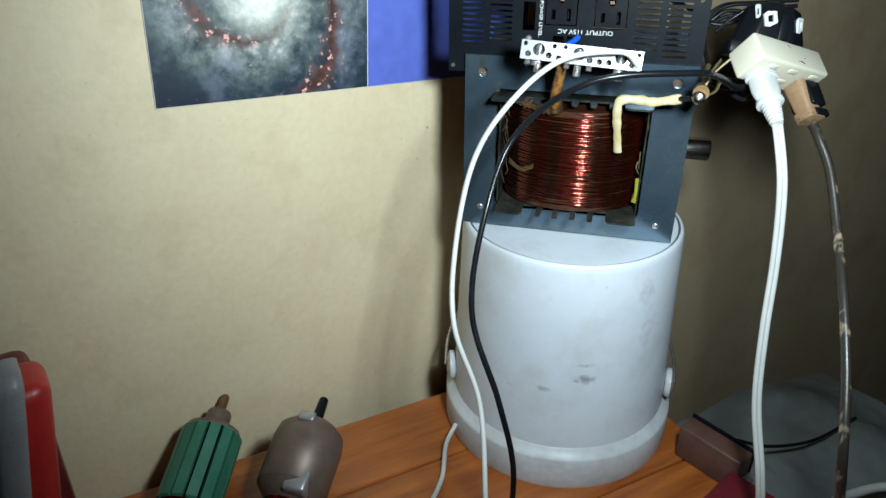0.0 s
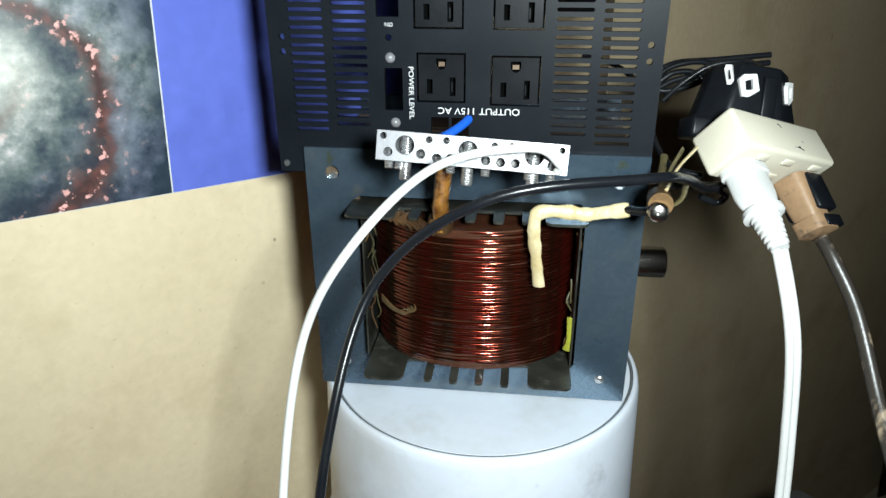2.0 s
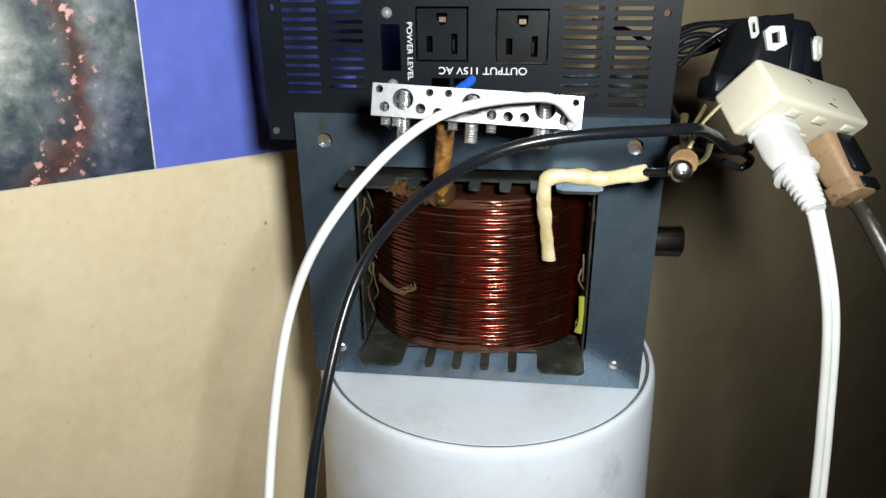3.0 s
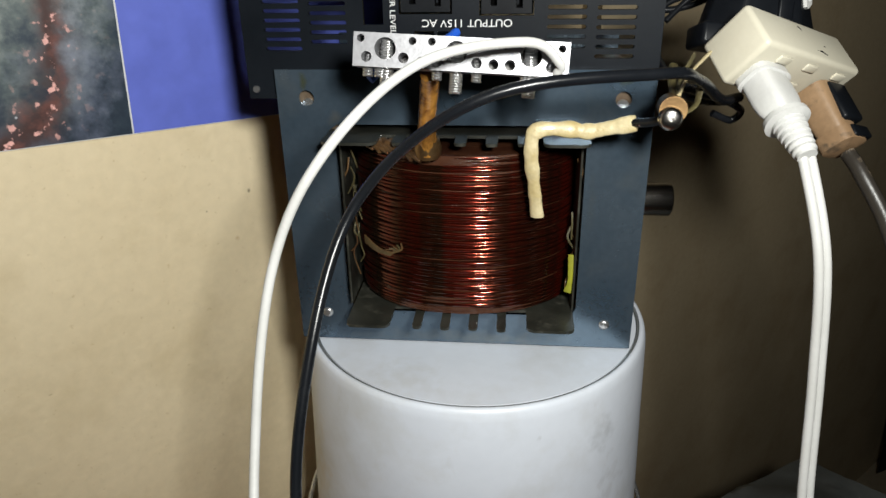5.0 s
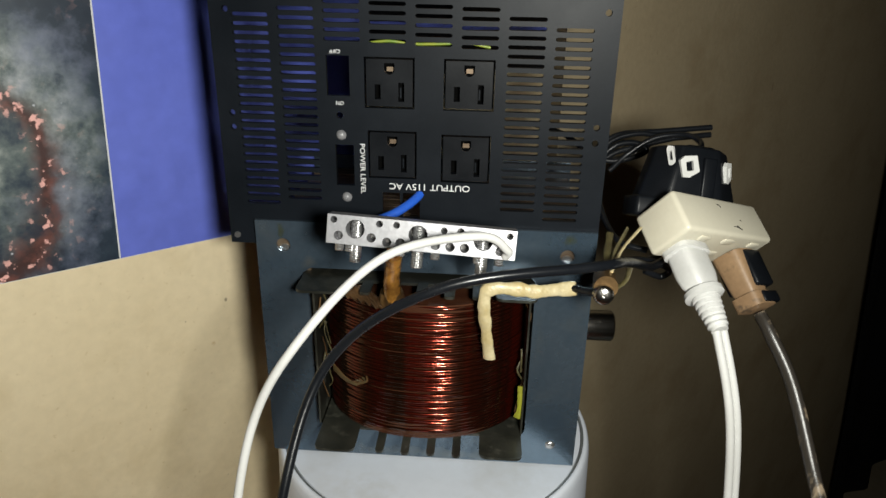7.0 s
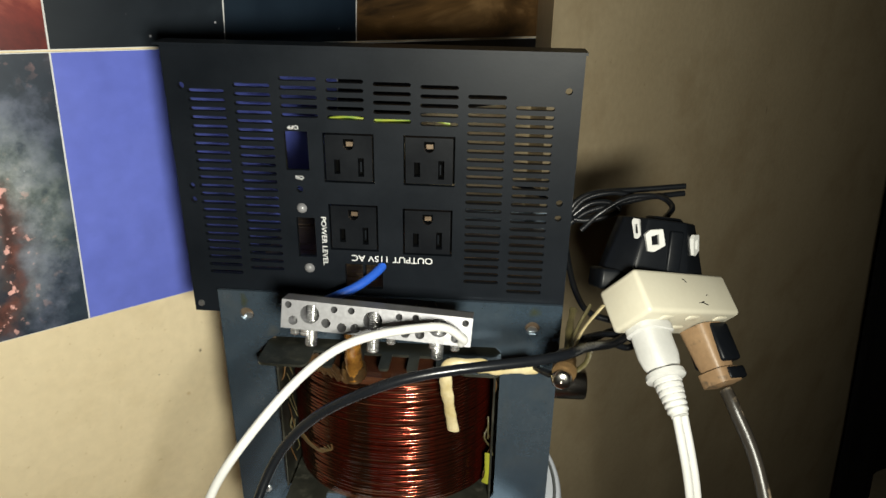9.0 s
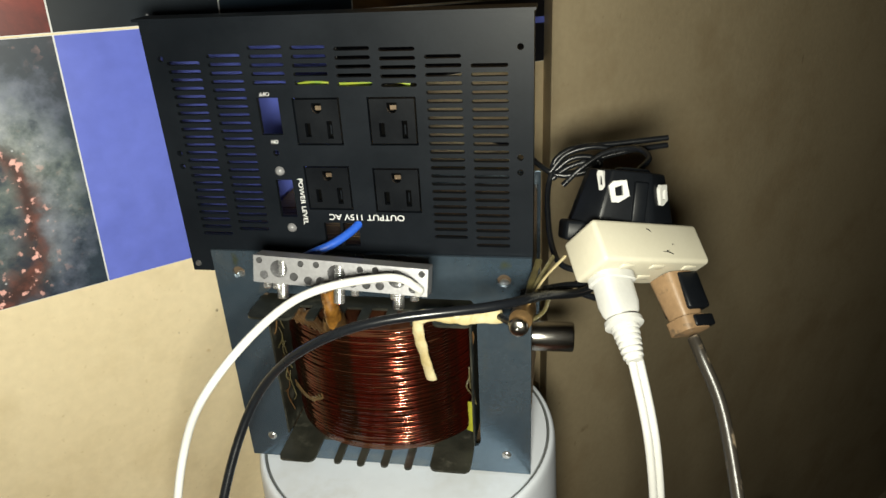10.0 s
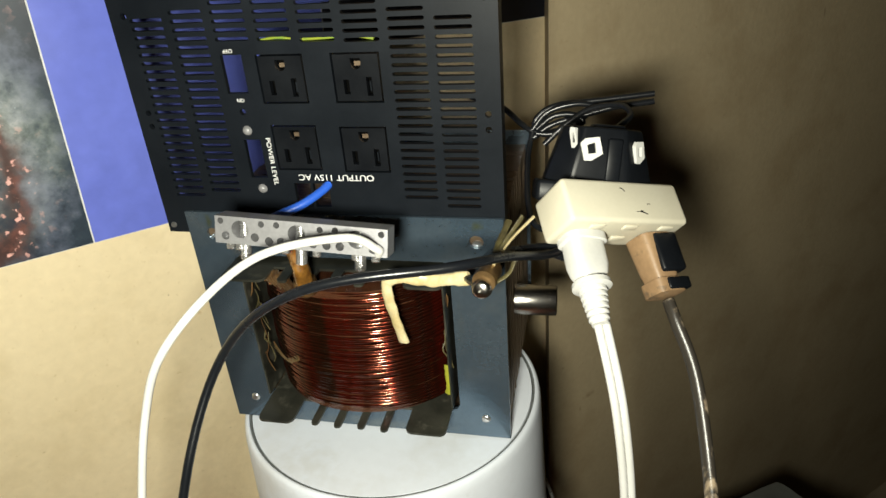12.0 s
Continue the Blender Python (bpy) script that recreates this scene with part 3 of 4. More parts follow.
plate_holes = [window(), ring2(0.0675, 1.0885, 0.0042, 16), ring2(0.2335, 1.0885, 0.0042, 16)]
front_plate = part("front_plate", sheet(rect2(PX0, PX1, PZ0, PZ1), plate_holes, PY, PY + 0.0022), PLATE_BLUE, trafo, "blue painted steel end plate", smooth=False)
for x in (0.0675, 0.2335):
    part("rivet", lathe([(0, 0.003), (0.003, 0.003), (0.004, 0), (0.004, -0.004), (0, -0.004)], (x, PY + 0.0055, 1.0848), (0, -1, 0), 16), STEEL, front_plate)
for x, z in ((0.0685, 0.9585), (0.2335, 0.956)):
    part("screw", lathe([(0, 0.0012), (0.0018, 0.0014), (0.0030, 0.0006), (0.0032, 0), (0, 0)], (x, PY, z), (0, -1, 0), 14), STEEL, front_plate)
# laminations: frames at the front, full sheets behind
ys = PY + 0.0034
k = 0
ring_mesh = mesh_from("lamination", sheet(rect2(-0.096, 0.096, 0.0, 0.152), [rect2(-0.0685, 0.0685, 0.007, 0.138)], 0, 0.0030), IRON)
full_mesh = mesh_from("lamination", box(-0.096, 0.096, 0, 0.0030, 0, 0.152), IRON)
while ys < 0.848:
    lam = part("lamination", ring_mesh if ys < 0.733 else full_mesh, IRON, trafo)
    lam.matrix_basis = Matrix.Translation((0.1505 + random.uniform(-0.0006, 0.0006), ys, PZ0 + random.uniform(0, 0.0006)))
    ys += 0.0034
part("back_plate", box(PX0, PX1, 0.8485, 0.8507, PZ0, PZ1, 0.0004), PLATE_BLUE, trafo, smooth=False)


def turn_points(half, front, power=2.12, n=64):
    pts = []
    for i in range(n):
        a = 2 * math.pi * i / n
        c, s = math.cos(a), math.sin(a)
        pts.append((half * math.copysign(abs(c) ** (2 / power), c), (front if s < 0 else 0.012) * math.copysign(abs(s) ** (2 / (power - 0.3)), s), 0))
    return pts


def upright(outline, h):
    return prism([(x, y) for x, y, z in outline], 0, h)


part("coil_core", upright(turn_points(0.0607, 0.0442), 1.0), LACQUER, trafo, "brown lacquer between the turns").matrix_basis = Matrix.Translation((0.1505, 0.7225, 0.9725)) @ Matrix.Diagonal((1, 1, 0.0915, 1))

def flange(y_front, fingers, pads, back, z, thick=0.0016):
    """A bobbin flange seen from above: corner pads and fingers with round ends, joined at the back."""
    def tongue(x0, x1, yf, r):
        pts = []
        for cx, a0 in ((x0 + r, math.pi), (x1 - r, 1.5 * math.pi)):
            pts += [(cx + r * math.cos(a0 + math.pi / 2 * k / 5), yf + r + r * math.sin(a0 + math.pi / 2 * k / 5)) for k in range(6)]
        return pts
    out = [(pads[0][0], 0.7335)]
    spans = [(pads[0][0], pads[0][1], 0.0045)] + [(x - w, x + w, 0.0022) for x, w in fingers] + [(pads[1][0], pads[1][1], 0.0045)]
    for i, (x0, x1, r) in enumerate(spans):
        if i:
            out.append((x0, back))
        out += tongue(x0, x1, y_front + (0.0006 * (i % 2)), r)
        if i < len(spans) - 1:
            out.append((x1, back))
    out.append((pads[1][1], 0.7335))
    return prism(out, z - thick, z)


FINGERS = [(0.1272, 0.0025), (0.1427, 0.0025), (0.1582, 0.0025), (0.1737, 0.0025)]
part("bobbin_flange", flange(0.6655, FINGERS, ((0.0875, 0.1120), (0.1875, 0.2135)), 0.688, 0.9705), BOBBIN, trafo, "dark olive bobbin flange with fingers under the coil", smooth=False)
part("bobbin_flange", flange(0.6760, [(0.1190, 0.0030), (0.1350, 0.0030), (0.1510, 0.0030), (0.1670, 0.0030), (0.1830, 0.0030)], ((0.0790, 0.1080), (0.1930, 0.2165)), 0.692, 1.0712), BOBBIN, trafo, "dark olive bobbin flange with fingers over the coil", smooth=False)
for sx in (0.0862, 0.2135):
    part("bobbin_cheek", box(sx - 0.0006, sx + 0.0006, 0.6900, 0.7330, 0.9705, 1.0690, 0.0004), BOBBIN, trafo, "dull olive side of the bobbin", smooth=False)
coil = part("coil", box(0.094, 0.207, 0.735, 0.7365, 0.962, 1.066), DARK_CORE, trafo, "red enamelled copper winding")


turn_meshes = []
for v in range(9):
    d = random.uniform(-0.0007, 0.0007)
    lay = [(x * (1 + 0.006 * noise.noise((x * 40, y * 40, v * 7.3))), y * (1 + 0.012 * noise.noise((x * 55, y * 55, v * 3.1))), 0.0012 * noise.noise((x * 28, y * 28, v * 5.7 + 2))) for x, y, z in turn_points(0.0615 + d, 0.0450 + d)]
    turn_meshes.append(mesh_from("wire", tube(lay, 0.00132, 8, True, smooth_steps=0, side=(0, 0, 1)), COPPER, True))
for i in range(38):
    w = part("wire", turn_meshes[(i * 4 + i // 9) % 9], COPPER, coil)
    zf = i / 37
    w.matrix_basis = Matrix.Translation((0.1505, 0.7225, 0.9735 + 0.0895 * zf + random.uniform(-0.0003, 0.0003))) @ Matrix.Rotation(random.uniform(-0.008, 0.008), 4, "Y") @ Matrix.Rotation(random.uniform(-0.006, 0.006), 4, "X") @ Matrix.Diagonal((1 - 0.05 * abs(zf - 0.5) ** 2, 1 - 0.25 * abs(zf - 0.5) ** 2, 1, 1))
for k in range(20):
    left = k < 12
    x = (0.0875 if left else 0.2095) + random.uniform(0, 0.005 if left else 0.0035)
    z = random.uniform(1.000, 1.066) if left else random.uniform(0.985, 1.066)
    y = 0.6995 - (0.004 if left else 0.001)
    pts = [(x, y, z), (x + random.uniform(-0.002, 0.003), y - 0.002, z - 0.006), (x + random.uniform(-0.003, 0.004), y - 0.001, z - 0.006 - random.uniform(0.004, 0.014))]
    part("paper_fibre", tube(pts, 0.00026, 6, wide=random.uniform(1, 2.6), smooth_steps=4), FRAY if k % 3 else VARNISH, coil)
part("yellow_strip", tube([(0.211, 0.694, 0.980), (0.2118, 0.692, 0.992), (0.2115, 0.693, 1.004)], 0.0005, 8, wide=4.2, lumps=0.5), YELLOW, coil, "yellow strip of insulating tape")
for k in range(5):
    e = 0.0011 * k
    part("varnish_thread", tube([(0.0955, 0.694, 1.0125 - e), (0.104, 0.687, 1.0083 - 0.6 * e), (0.112, 0.6815, 1.0078 - 0.3 * e), (0.1185 - e, 0.6795, 1.0105), (0.1185 - 2 * e, 0.6795, 1.0145 - e)], 0.00028, 6, wide=2.0, lumps=0.5), FRAY if k % 2 else VARNISH, coil, "peeling thread of yellowed insulation")
for k in range(7):
    x = 0.0915 + 0.0045 * k
    part("varnish_fold", tube([(x, 0.699 - 0.0022 * k, 1.069), (x + 0.004, 0.694 - 0.0024 * k, 1.0685), (x + 0.0135, 0.686 - 0.002 * k, 1.0655 - 0.0004 * k)], 0.0021, 7, wide=0.7, lumps=0.5), VARNISH, coil, "brown varnished paper fold")
part("shaft_knob", lathe([(0, 0), (0.0105, 0), (0.0105, 0.0275), (0.0098, 0.0285), (0.0075, 0.0285), (0.0072, 0.026), (0, 0.026)], (0.2475, 0.757, 1.0145), (1, 0.06, -0.03), 40), CHROME, trafo, "polished steel spindle end")
# leads of the coil
part("lead_sleeve", tube([(0.191, 0.6765, 1.033), (0.1885, 0.673, 1.052), (0.1865, 0.671, 1.070), (0.189, 0.671, 1.0795), (0.203, 0.671, 1.0805), (0.2135, 0.671, 1.0795), (0.224, 0.669, 1.082), (0.235, 0.666, 1.085)], 0.0019, 16, wide=1.95, lumps=0.26), TAPE, trafo, "cream cotton-sleeved lead, stained brown")
part("lead_wire", tube([(0.234, 0.666, 1.085), (0.240, 0.656, 1.088), (0.246, 0.648, 1.092)], 0.0022, 8), BLACK_RUBBER, trafo)
part("lead_stub", tube([(0.1355, 0.676, 1.066), (0.135, 0.674, 1.082), (0.1375, 0.666, 1.098), (0.139, 0.656, 1.110)], 0.0056, 14, wide=0.8, lumps=0.15), AMBER, trafo, "amber-varnished flattened copper lead")
part("lead_base", lathe([(0, 0), (0.0065, 0), (0.0075, 0.004), (0.0065, 0.009), (0, 0.0095)], (0.1345, 0.678, 1.064), (0, -0.1, 1), 16), BRASS, trafo, "brass-coloured lead base")

# ---- terminal bar ----
bar = thing("terminal_bar", "aluminium terminal bar with screws and holes", "terminal bar", (0.154, 0.647, 1.119), Matrix.Rotation(radians(3.2), 4, "Y") @ Matrix.Rotation(radians(-14), 4, "X") @ Matrix.Rotation(radians(-1), 4, "Z"))
L, T = 0.0465, 0.0072
big = [-0.0325, -0.0015, 0.0305]
upper = [(-0.0433, 0.0046), (-0.0207, 0.0044), (-0.0123, 0.0046), (0.0111, 0.0041), (0.0192, 0.0045), (0.0432, 0.0044)]
lower = [(-0.0406, -0.0030), (-0.0243, -0.0028), (-0.0165, -0.0042), (-0.0099, -0.0039), (0.0074, -0.0034), (0.0146, -0.0036), (0.0217, -0.0035), (0.0390, -0.0035)]
holes = [ring2(x, 0.0008, 0.0047, 20) for x in big] + [ring2(x, z, 0.0017, 12) for x, z in upper] + [ring2(x, z, 0.0023, 14) for x, z in lower]
local(part("body", sheet(rect2(-L, L, -T, T), holes, -0.0055, 0.0055), ALU, bar, smooth=False))
# Dark sheet added behind the through-holes so that they look shaded inside.
local(part("hole_shade_sheet", box(-L, L, 0.0056, 0.0066, -T, T), DARK_CORE, bar, smooth=False))


def screw(x, y, top, bottom, r, pitch=0.0011):
    n = max(2, int((top - bottom) / pitch))
    pr = [(0, top), (r * 0.8, top)]
    for i in range(n):
        z = top - (top - bottom) * (i + 0.5) / n
        pr += [(r * 0.82, z + pitch * 0.35), (r, z)]
    return lathe(pr + [(r * 0.82, bottom), (r * 0.3, bottom), (r * 0.3, bottom + 0.0008), (0, bottom + 0.0008)], (x, y, 0), n=18)


for x in big:
    local(part("screw", screw(x, 0.0005, 0.0052, -0.0165, 0.0031), STEEL, bar, "zinc-plated clamping screw", smooth=False))
for x in (-0.0406, -0.0099, 0.0074, 0.0390):
    local(part("set_screw", screw(x, 0.0015, -0.0010, -0.0072, 0.0019, 0.0012), STEEL, bar, "set screw seen in its hole", smooth=False))
for x in (-0.0406, -0.0355, -0.0099, 0.0074, 0.0285, 0.0390):
    local(part("screw", screw(x, -0.0005, -0.0073, -0.0112, 0.0024, 0.0013), STEEL, bar, "small zinc-plated screw", smooth=False))

# ---- cables ----
wc = [(0.1955, 0.640, 1.1125), (0.196, 0.6365, 1.1175), (0.182, 0.629, 1.127), (0.14, 0.614, 1.121), (0.107, 0.584, 1.093), (0.083, 0.58, 1.047), (0.075, 0.559, 0.983), (0.082, 0.528, 0.933), (0.107, 0.51, 0.877), (0.121, 0.468, 0.822), (0.128, 0.44, 0.765), (0.15, 0.41, 0.715), (0.19, 0.37, TZ + 0.004), (0.25, 0.31, TZ + 0.004)]
cable = thing("white_cable", "white insulated cable looping from the terminal bar", "cable", wc[-1])
part("sheath", tube(wc, 0.0021, 12), WHITE_RUBBER, cable)
bc = [(0.290, 0.70, 1.090), (0.276, 0.681, 1.093), (0.257, 0.650, 1.108), (0.235, 0.626, 1.115), (0.164, 0.609, 1.108), (0.111, 0.616, 1.062), (0.094, 0.58, 1.005), (0.092, 0.547, 0.935), (0.12, 0.523, 0.871), (0.136, 0.518, 0.805), (0.136, 0.509, 0.734), (0.137, 0.50, 0.722)]
cable = thing("black_cable", "black insulated cable looping down to the table", "cable", bc[-1])
part("sheath", tube(bc, 0.0025, 12), BLACK_RUBBER, cable)
part("connector", box(0.122, 0.152, 0.478, 0.512, TZ, TZ + 0.034, 0.003), BLACK_PLASTIC, cable, "black plastic connector block")

# ---- clamp at the end of the lead ----
clamp = thing("screw_clamp", "tarnished brass clamp with a steel screw", "clamp", (0.246, 0.645, 1.094))
part("brass_band", lathe([(0, -0.012), (0.0052, -0.012), (0.0060, -0.009), (0.0057, -0.002), (0.0062, 0.002), (0.0060, 0.005), (0.0050, 0.005), (0, 0.0045)], (0.247, 0.650, 1.0955), (-0.1, -1, 0.1), 20), BRASS, clamp)
part("screw_head", lathe([(0, 0.0020), (0.0008, 0.0020), (0.0009, 0.0034), (0.0034, 0.0032), (0.0048, 0.0022), (0.0054, 0), (0, -0.001)], (0.2455, 0.6445, 1.0925), (-0.1, -1, 0.15), 20), CHROME, clamp, "worn steel screw head")
for k, (a, b, c) in enumerate([((0.249, 0.655, 1.098), (0.254, 0.672, 1.104), (0.262, 0.685, 1.113)), ((0.250, 0.655, 1.100), (0.2575, 0.670, 1.107), (0.268, 0.682, 1.1145)), ((0.2485, 0.656, 1.099), (0.251, 0.675, 1.103), (0.254, 0.69, 1.108)), ((0.251, 0.650, 1.0925), (0.258, 0.655, 1.096), (0.261, 0.662, 1.103))]):
    part("strip", tube([a, b, c], 0.0019, 8, wide=0.45, lumps=0.3), TAPE if k == 1 else FRAY, clamp, "bent strip of straw-coloured varnished tape")

# ---- inverter front panel, upside down ----
panel = thing("inverter_panel", "black steel inverter front panel standing upside down", "panel", (0.143, 0.706, 1.09))
IX0, IX1, IZ0, IZ1, IY = 0.0355, 0.2500, 1.0875, 1.2395, 0.7035
holes = []
tops = [1.2170, 1.2205, 1.2245, 1.2240, 1.2230, 1.2222, 1.2180, 1.2130]
for i, top in enumerate(tops):
    x0 = 0.0472 + 0.0243 * i
    n = 5 if i in (2, 3, 4, 5) else 23
    for k in range(n):
        z = top - 0.0047 * k
        if z > 1.1075:
            holes.append(pill2(x0, x0 + 0.0197, z, 0.0021))
holes += [rect2(0.0967, 0.1092, 1.1760, 1.1973), rect2(0.1001, 0.1104, 1.1254, 1.1490), rect2(0.1262, 0.1362, 1.107, 1.1222), rect2(0.1378, 0.1476, 1.107, 1.1222)]
holes += [ring2(0.1032, 1.1653, 0.0019, 10)]
for x, z in ((0.2432, 1.222), (0.243, 1.163), (0.243, 1.1545), (0.0442, 1.2195), (0.0432, 1.165), (0.0432, 1.157)):
    holes.append(ring2(x, z, 0.0018, 10))
OUTLETS = [(0.1307, 1.1835), (0.1735, 1.1835), (0.1320, 1.1440), (0.1728, 1.1430)]
holes += [rect2(x - 0.0136, x + 0.0136, z - 0.0136, z + 0.0136) for x, z in OUTLETS]
face = part("face", sheet(rect2(IX0, IX1, IZ0, IZ1), holes, IY, IY + 0.0030), BLACK_STEEL, panel, "black powder-coated face with vent slots", smooth=False)
part("top_flange", box(IX0 - 0.004, IX1 + 0.001, IY + 0.0002, IY + 0.016, IZ1, IZ1 + 0.0014), BLACK_STEEL, panel, smooth=False)
for sx in (IX0, IX1 - 0.0014):
    part("side_flange", box(sx, sx + 0.0014, IY + 0.0032, IY + 0.012, IZ0, IZ1), BLACK_STEEL, panel, smooth=False)
for x, z in OUTLETS:
    blades = [rect2(x - 0.0080, x - 0.0048, z - 0.0088, z - 0.0008), rect2(x + 0.0048, x + 0.0080, z - 0.0098, z + 0.0004)]
    earth = [(x + 0.0028 * math.cos(a), z + 0.0075 + 0.0030 * math.sin(a)) for a in (math.pi + math.pi * k / 8 for k in range(9))] + [(x + 0.0028, z + 0.0105), (x - 0.0028, z + 0.0105)]
    outlet = part("outlet", sheet(rect2(x - 0.0125, x + 0.0125, z - 0.0125, z + 0.0125), blades + [earth], IY + 0.0002, IY + 0.004), BLACK_PLASTIC, panel, "black three-pin outlet", smooth=False)
    part("socket_well", box(x - 0.0134, x + 0.0134, IY + 0.0060, IY + 0.014, z - 0.0134, z + 0.0134), HOLE_BLACK, outlet, smooth=False)
    part("contact", box(x - 0.0018, x + 0.0018, IY + 0.0034, IY + 0.0040, z + 0.0058, z + 0.0082), IRON, outlet, "steel earth contact", smooth=False)
    part("contact", box(x + 0.0052, x + 0.0060, IY + 0.0046, IY + 0.0056, z - 0.0085, z - 0.0030), BLACK_STEEL, outlet, "steel blade contact", smooth=False)
for x, z in ((0.1037, 1.1545), (0.1058, 1.1185)):
    part("led", lathe([(0, 0.0022), (0.0017, 0.0018), (0.0027, 0.0006), (0.0029, 0), (0, -0.001)], (x, IY, z), (0, -1, 0), 18), LED_GREY, panel, "frosted grey indicator lamp")
part("corner_screw", lathe([(0, 0.001), (0.0016, 0.001), (0.0020, 0), (0, -0.001)], (0.0395, IY, 1.0925), (0, -1, 0), 12), STEEL, panel)
YT = IY - 0.0002
lettering("OUTPUT 115V AC", 0.0052, (0.1530, YT, 1.1262), 180, panel, 0.0455)
lettering("POWER LEVEL", 0.0040, (0.1152, YT, 1.1355), -90, panel, 0.0290)
lettering("OFF", 0.0030, (0.1018, YT, 1.1995), 180, panel, 0.0058)
lettering("ON", 0.0030, (0.1036, YT, 1.1722), 180, panel, 0.0042)
wire = thing("blue_wire", "thick blue wire coming out of the panel", "wire", (0.13, 0.69, 1.115))
part("sheath", tube([(0.150, 0.712, 1.126), (0.1465, 0.703, 1.1205), (0.136, 0.691, 1.1150), (0.124, 0.683, 1.1115), (0.113, 0.676, 1.108), (0.108, 0.672, 1.104)], 0.0026, 10), BLUE_WIRE, wire)
wire = thing("yellow_green_wire", "yellow and green earth wire behind the outlets", "wire", (0.15, 0.708, 1.204))
part("sheath", tube([(0.118, 0.7075, 1.2035), (0.130, 0.7072, 1.2050), (0.142, 0.7075, 1.2038), (0.158, 0.7072, 1.2042), (0.172, 0.7075, 1.2048), (0.184, 0.7075, 1.2030)], 0.0008, 8), EARTH, wire)

# ---- extension box with its plugs ----
E1, E2 = Vector((0.0605, 0.0415, -0.021)).normalized(), Vector((-0.0075, 0.0185, 0.015))
E2 = (E2 - E1 * E2.dot(E1)).normalized()
E3 = E1.cross(E2)
MB = Matrix((E1, E2, E3)).transposed().to_4x4()
BC = Vector((0.308, 0.7005, 1.1085))
strip = thing("extension_box", "ivory plastic three-way extension socket box", "extension box", BC, MB)
local(part("housing", box(-0.038, 0.038, -0.0125, 0.0125, -0.014, 0.014, 0.0025, segments=3), CREAM_PLASTIC, strip))
for x, z in ((-0.019, 0.0075), (0.002, 0.0075), (0.026, 0.0075), (0.002, -0.0045)):
    local(part("slot_plate", box(x - 0.0045, x + 0.0045, -0.0133, -0.0120, z - 0.0022, z + 0.0022, 0.0008), CREAM_PLASTIC, strip, "pale raised socket slot"))
for a, b in (((0.004, -0.0065), (0.011, -0.0078)), ((0.0065, -0.0068), (0.009, -0.0060)), ((-0.002, 0.0075), (0.0005, 0.0055)), ((0.013, -0.002), (0.0145, -0.0018))):
    local(part("scuff", tube([(a[0], a[1], 0.0139), ((a[0] + b[0]) / 2, (a[1] + b[1]) / 2 + 0.0006, 0.01395), (b[0], b[1], 0.0139)], 0.00035, 6, lumps=0.8), BLACK_RUBBER, strip, "dark scuff mark"))


def plug(name, label, category, base, end, across, size, material, dark):
    d = (Vector(end) - Vector(base)).normalized()
    x = (Vector(across) - d * Vector(across).dot(d)).normalized()
    m = Matrix((x, d.cross(x), d)).transposed().to_4x4()
    t = thing(name, label, category, base, m)
    w, h, n = size
    body = bmesh.new()
    rows = [(0, 1.22, 1.05), (0.09, 1.22, 1.05), (0.10, 1.02, 0.92), (0.36, 1.02, 0.92), (0.46, 0.90, 0.84), (0.58, 0.58, 0.62)] if not dark else [(0, 1.0, 1.0), (0.55, 0.80, 0.85), (0.70, 0.70, 0.78), (0.71, 0.92, 0.95), (0.92, 0.88, 0.92), (0.95, 0.5, 0.5)]
    prev = None
    for f, sx, sy in rows:
        cur = [body.verts.new((w * sx * math.copysign(abs(math.cos(a)) ** 0.5, math.cos(a)), h * sy * math.copysign(abs(math.sin(a)) ** 0.5, math.sin(a)), f * n)) for a in (2 * math.pi * k / 24 for k in range(24))]
        if prev:
            for i in range(24):
                body.faces.new((prev[i], prev[(i + 1) % 24], cur[(i + 1) % 24], cur[i]))
        else:
            body.faces.new(cur[::-1])
        prev = cur
    body.faces.new(prev)
    local(part("plug_body", body, material, t))
    if dark:
        local(part("side_clip", box(-w * 0.45, w * 1.08, -h * 1.10, h * 1.10, n * 0.01, n * 0.62, 0.0018), BLACK_PLASTIC, t, "black plastic side of the plug"))
        local(part("side_clip", box(-w * 0.4, w * 1.04, -h * 1.04, h * 1.04, n * 0.715, n * 0.90, 0.0012), BLACK_PLASTIC, t))
    else:
        for k in range(6):
            f = 0.62 + 0.062 * k
            r = w * (0.74 - 0.04 * k)
            local(part("strain_rib", lathe([(r * 0.78, 0), (r, 0.0006), (r, 0.0021), (r * 0.78, 0.0027)], (0, 0, f * n), n=20), material, t))
        local(part("strain_relief", lathe([(0, 0), (w * 0.66, 0), (w * 0.44, n * 0.42), (0, n * 0.42)], (0, 0, n * 0.60), n=20), material, t))
        local(part("collar", lathe([(w * 0.5, 0), (w * 1.02, 0.0005), (w * 1.04, 0.003), (w * 0.5, 0.0045)], (0, 0, n * 0.545), n=20), material, t))
    return t


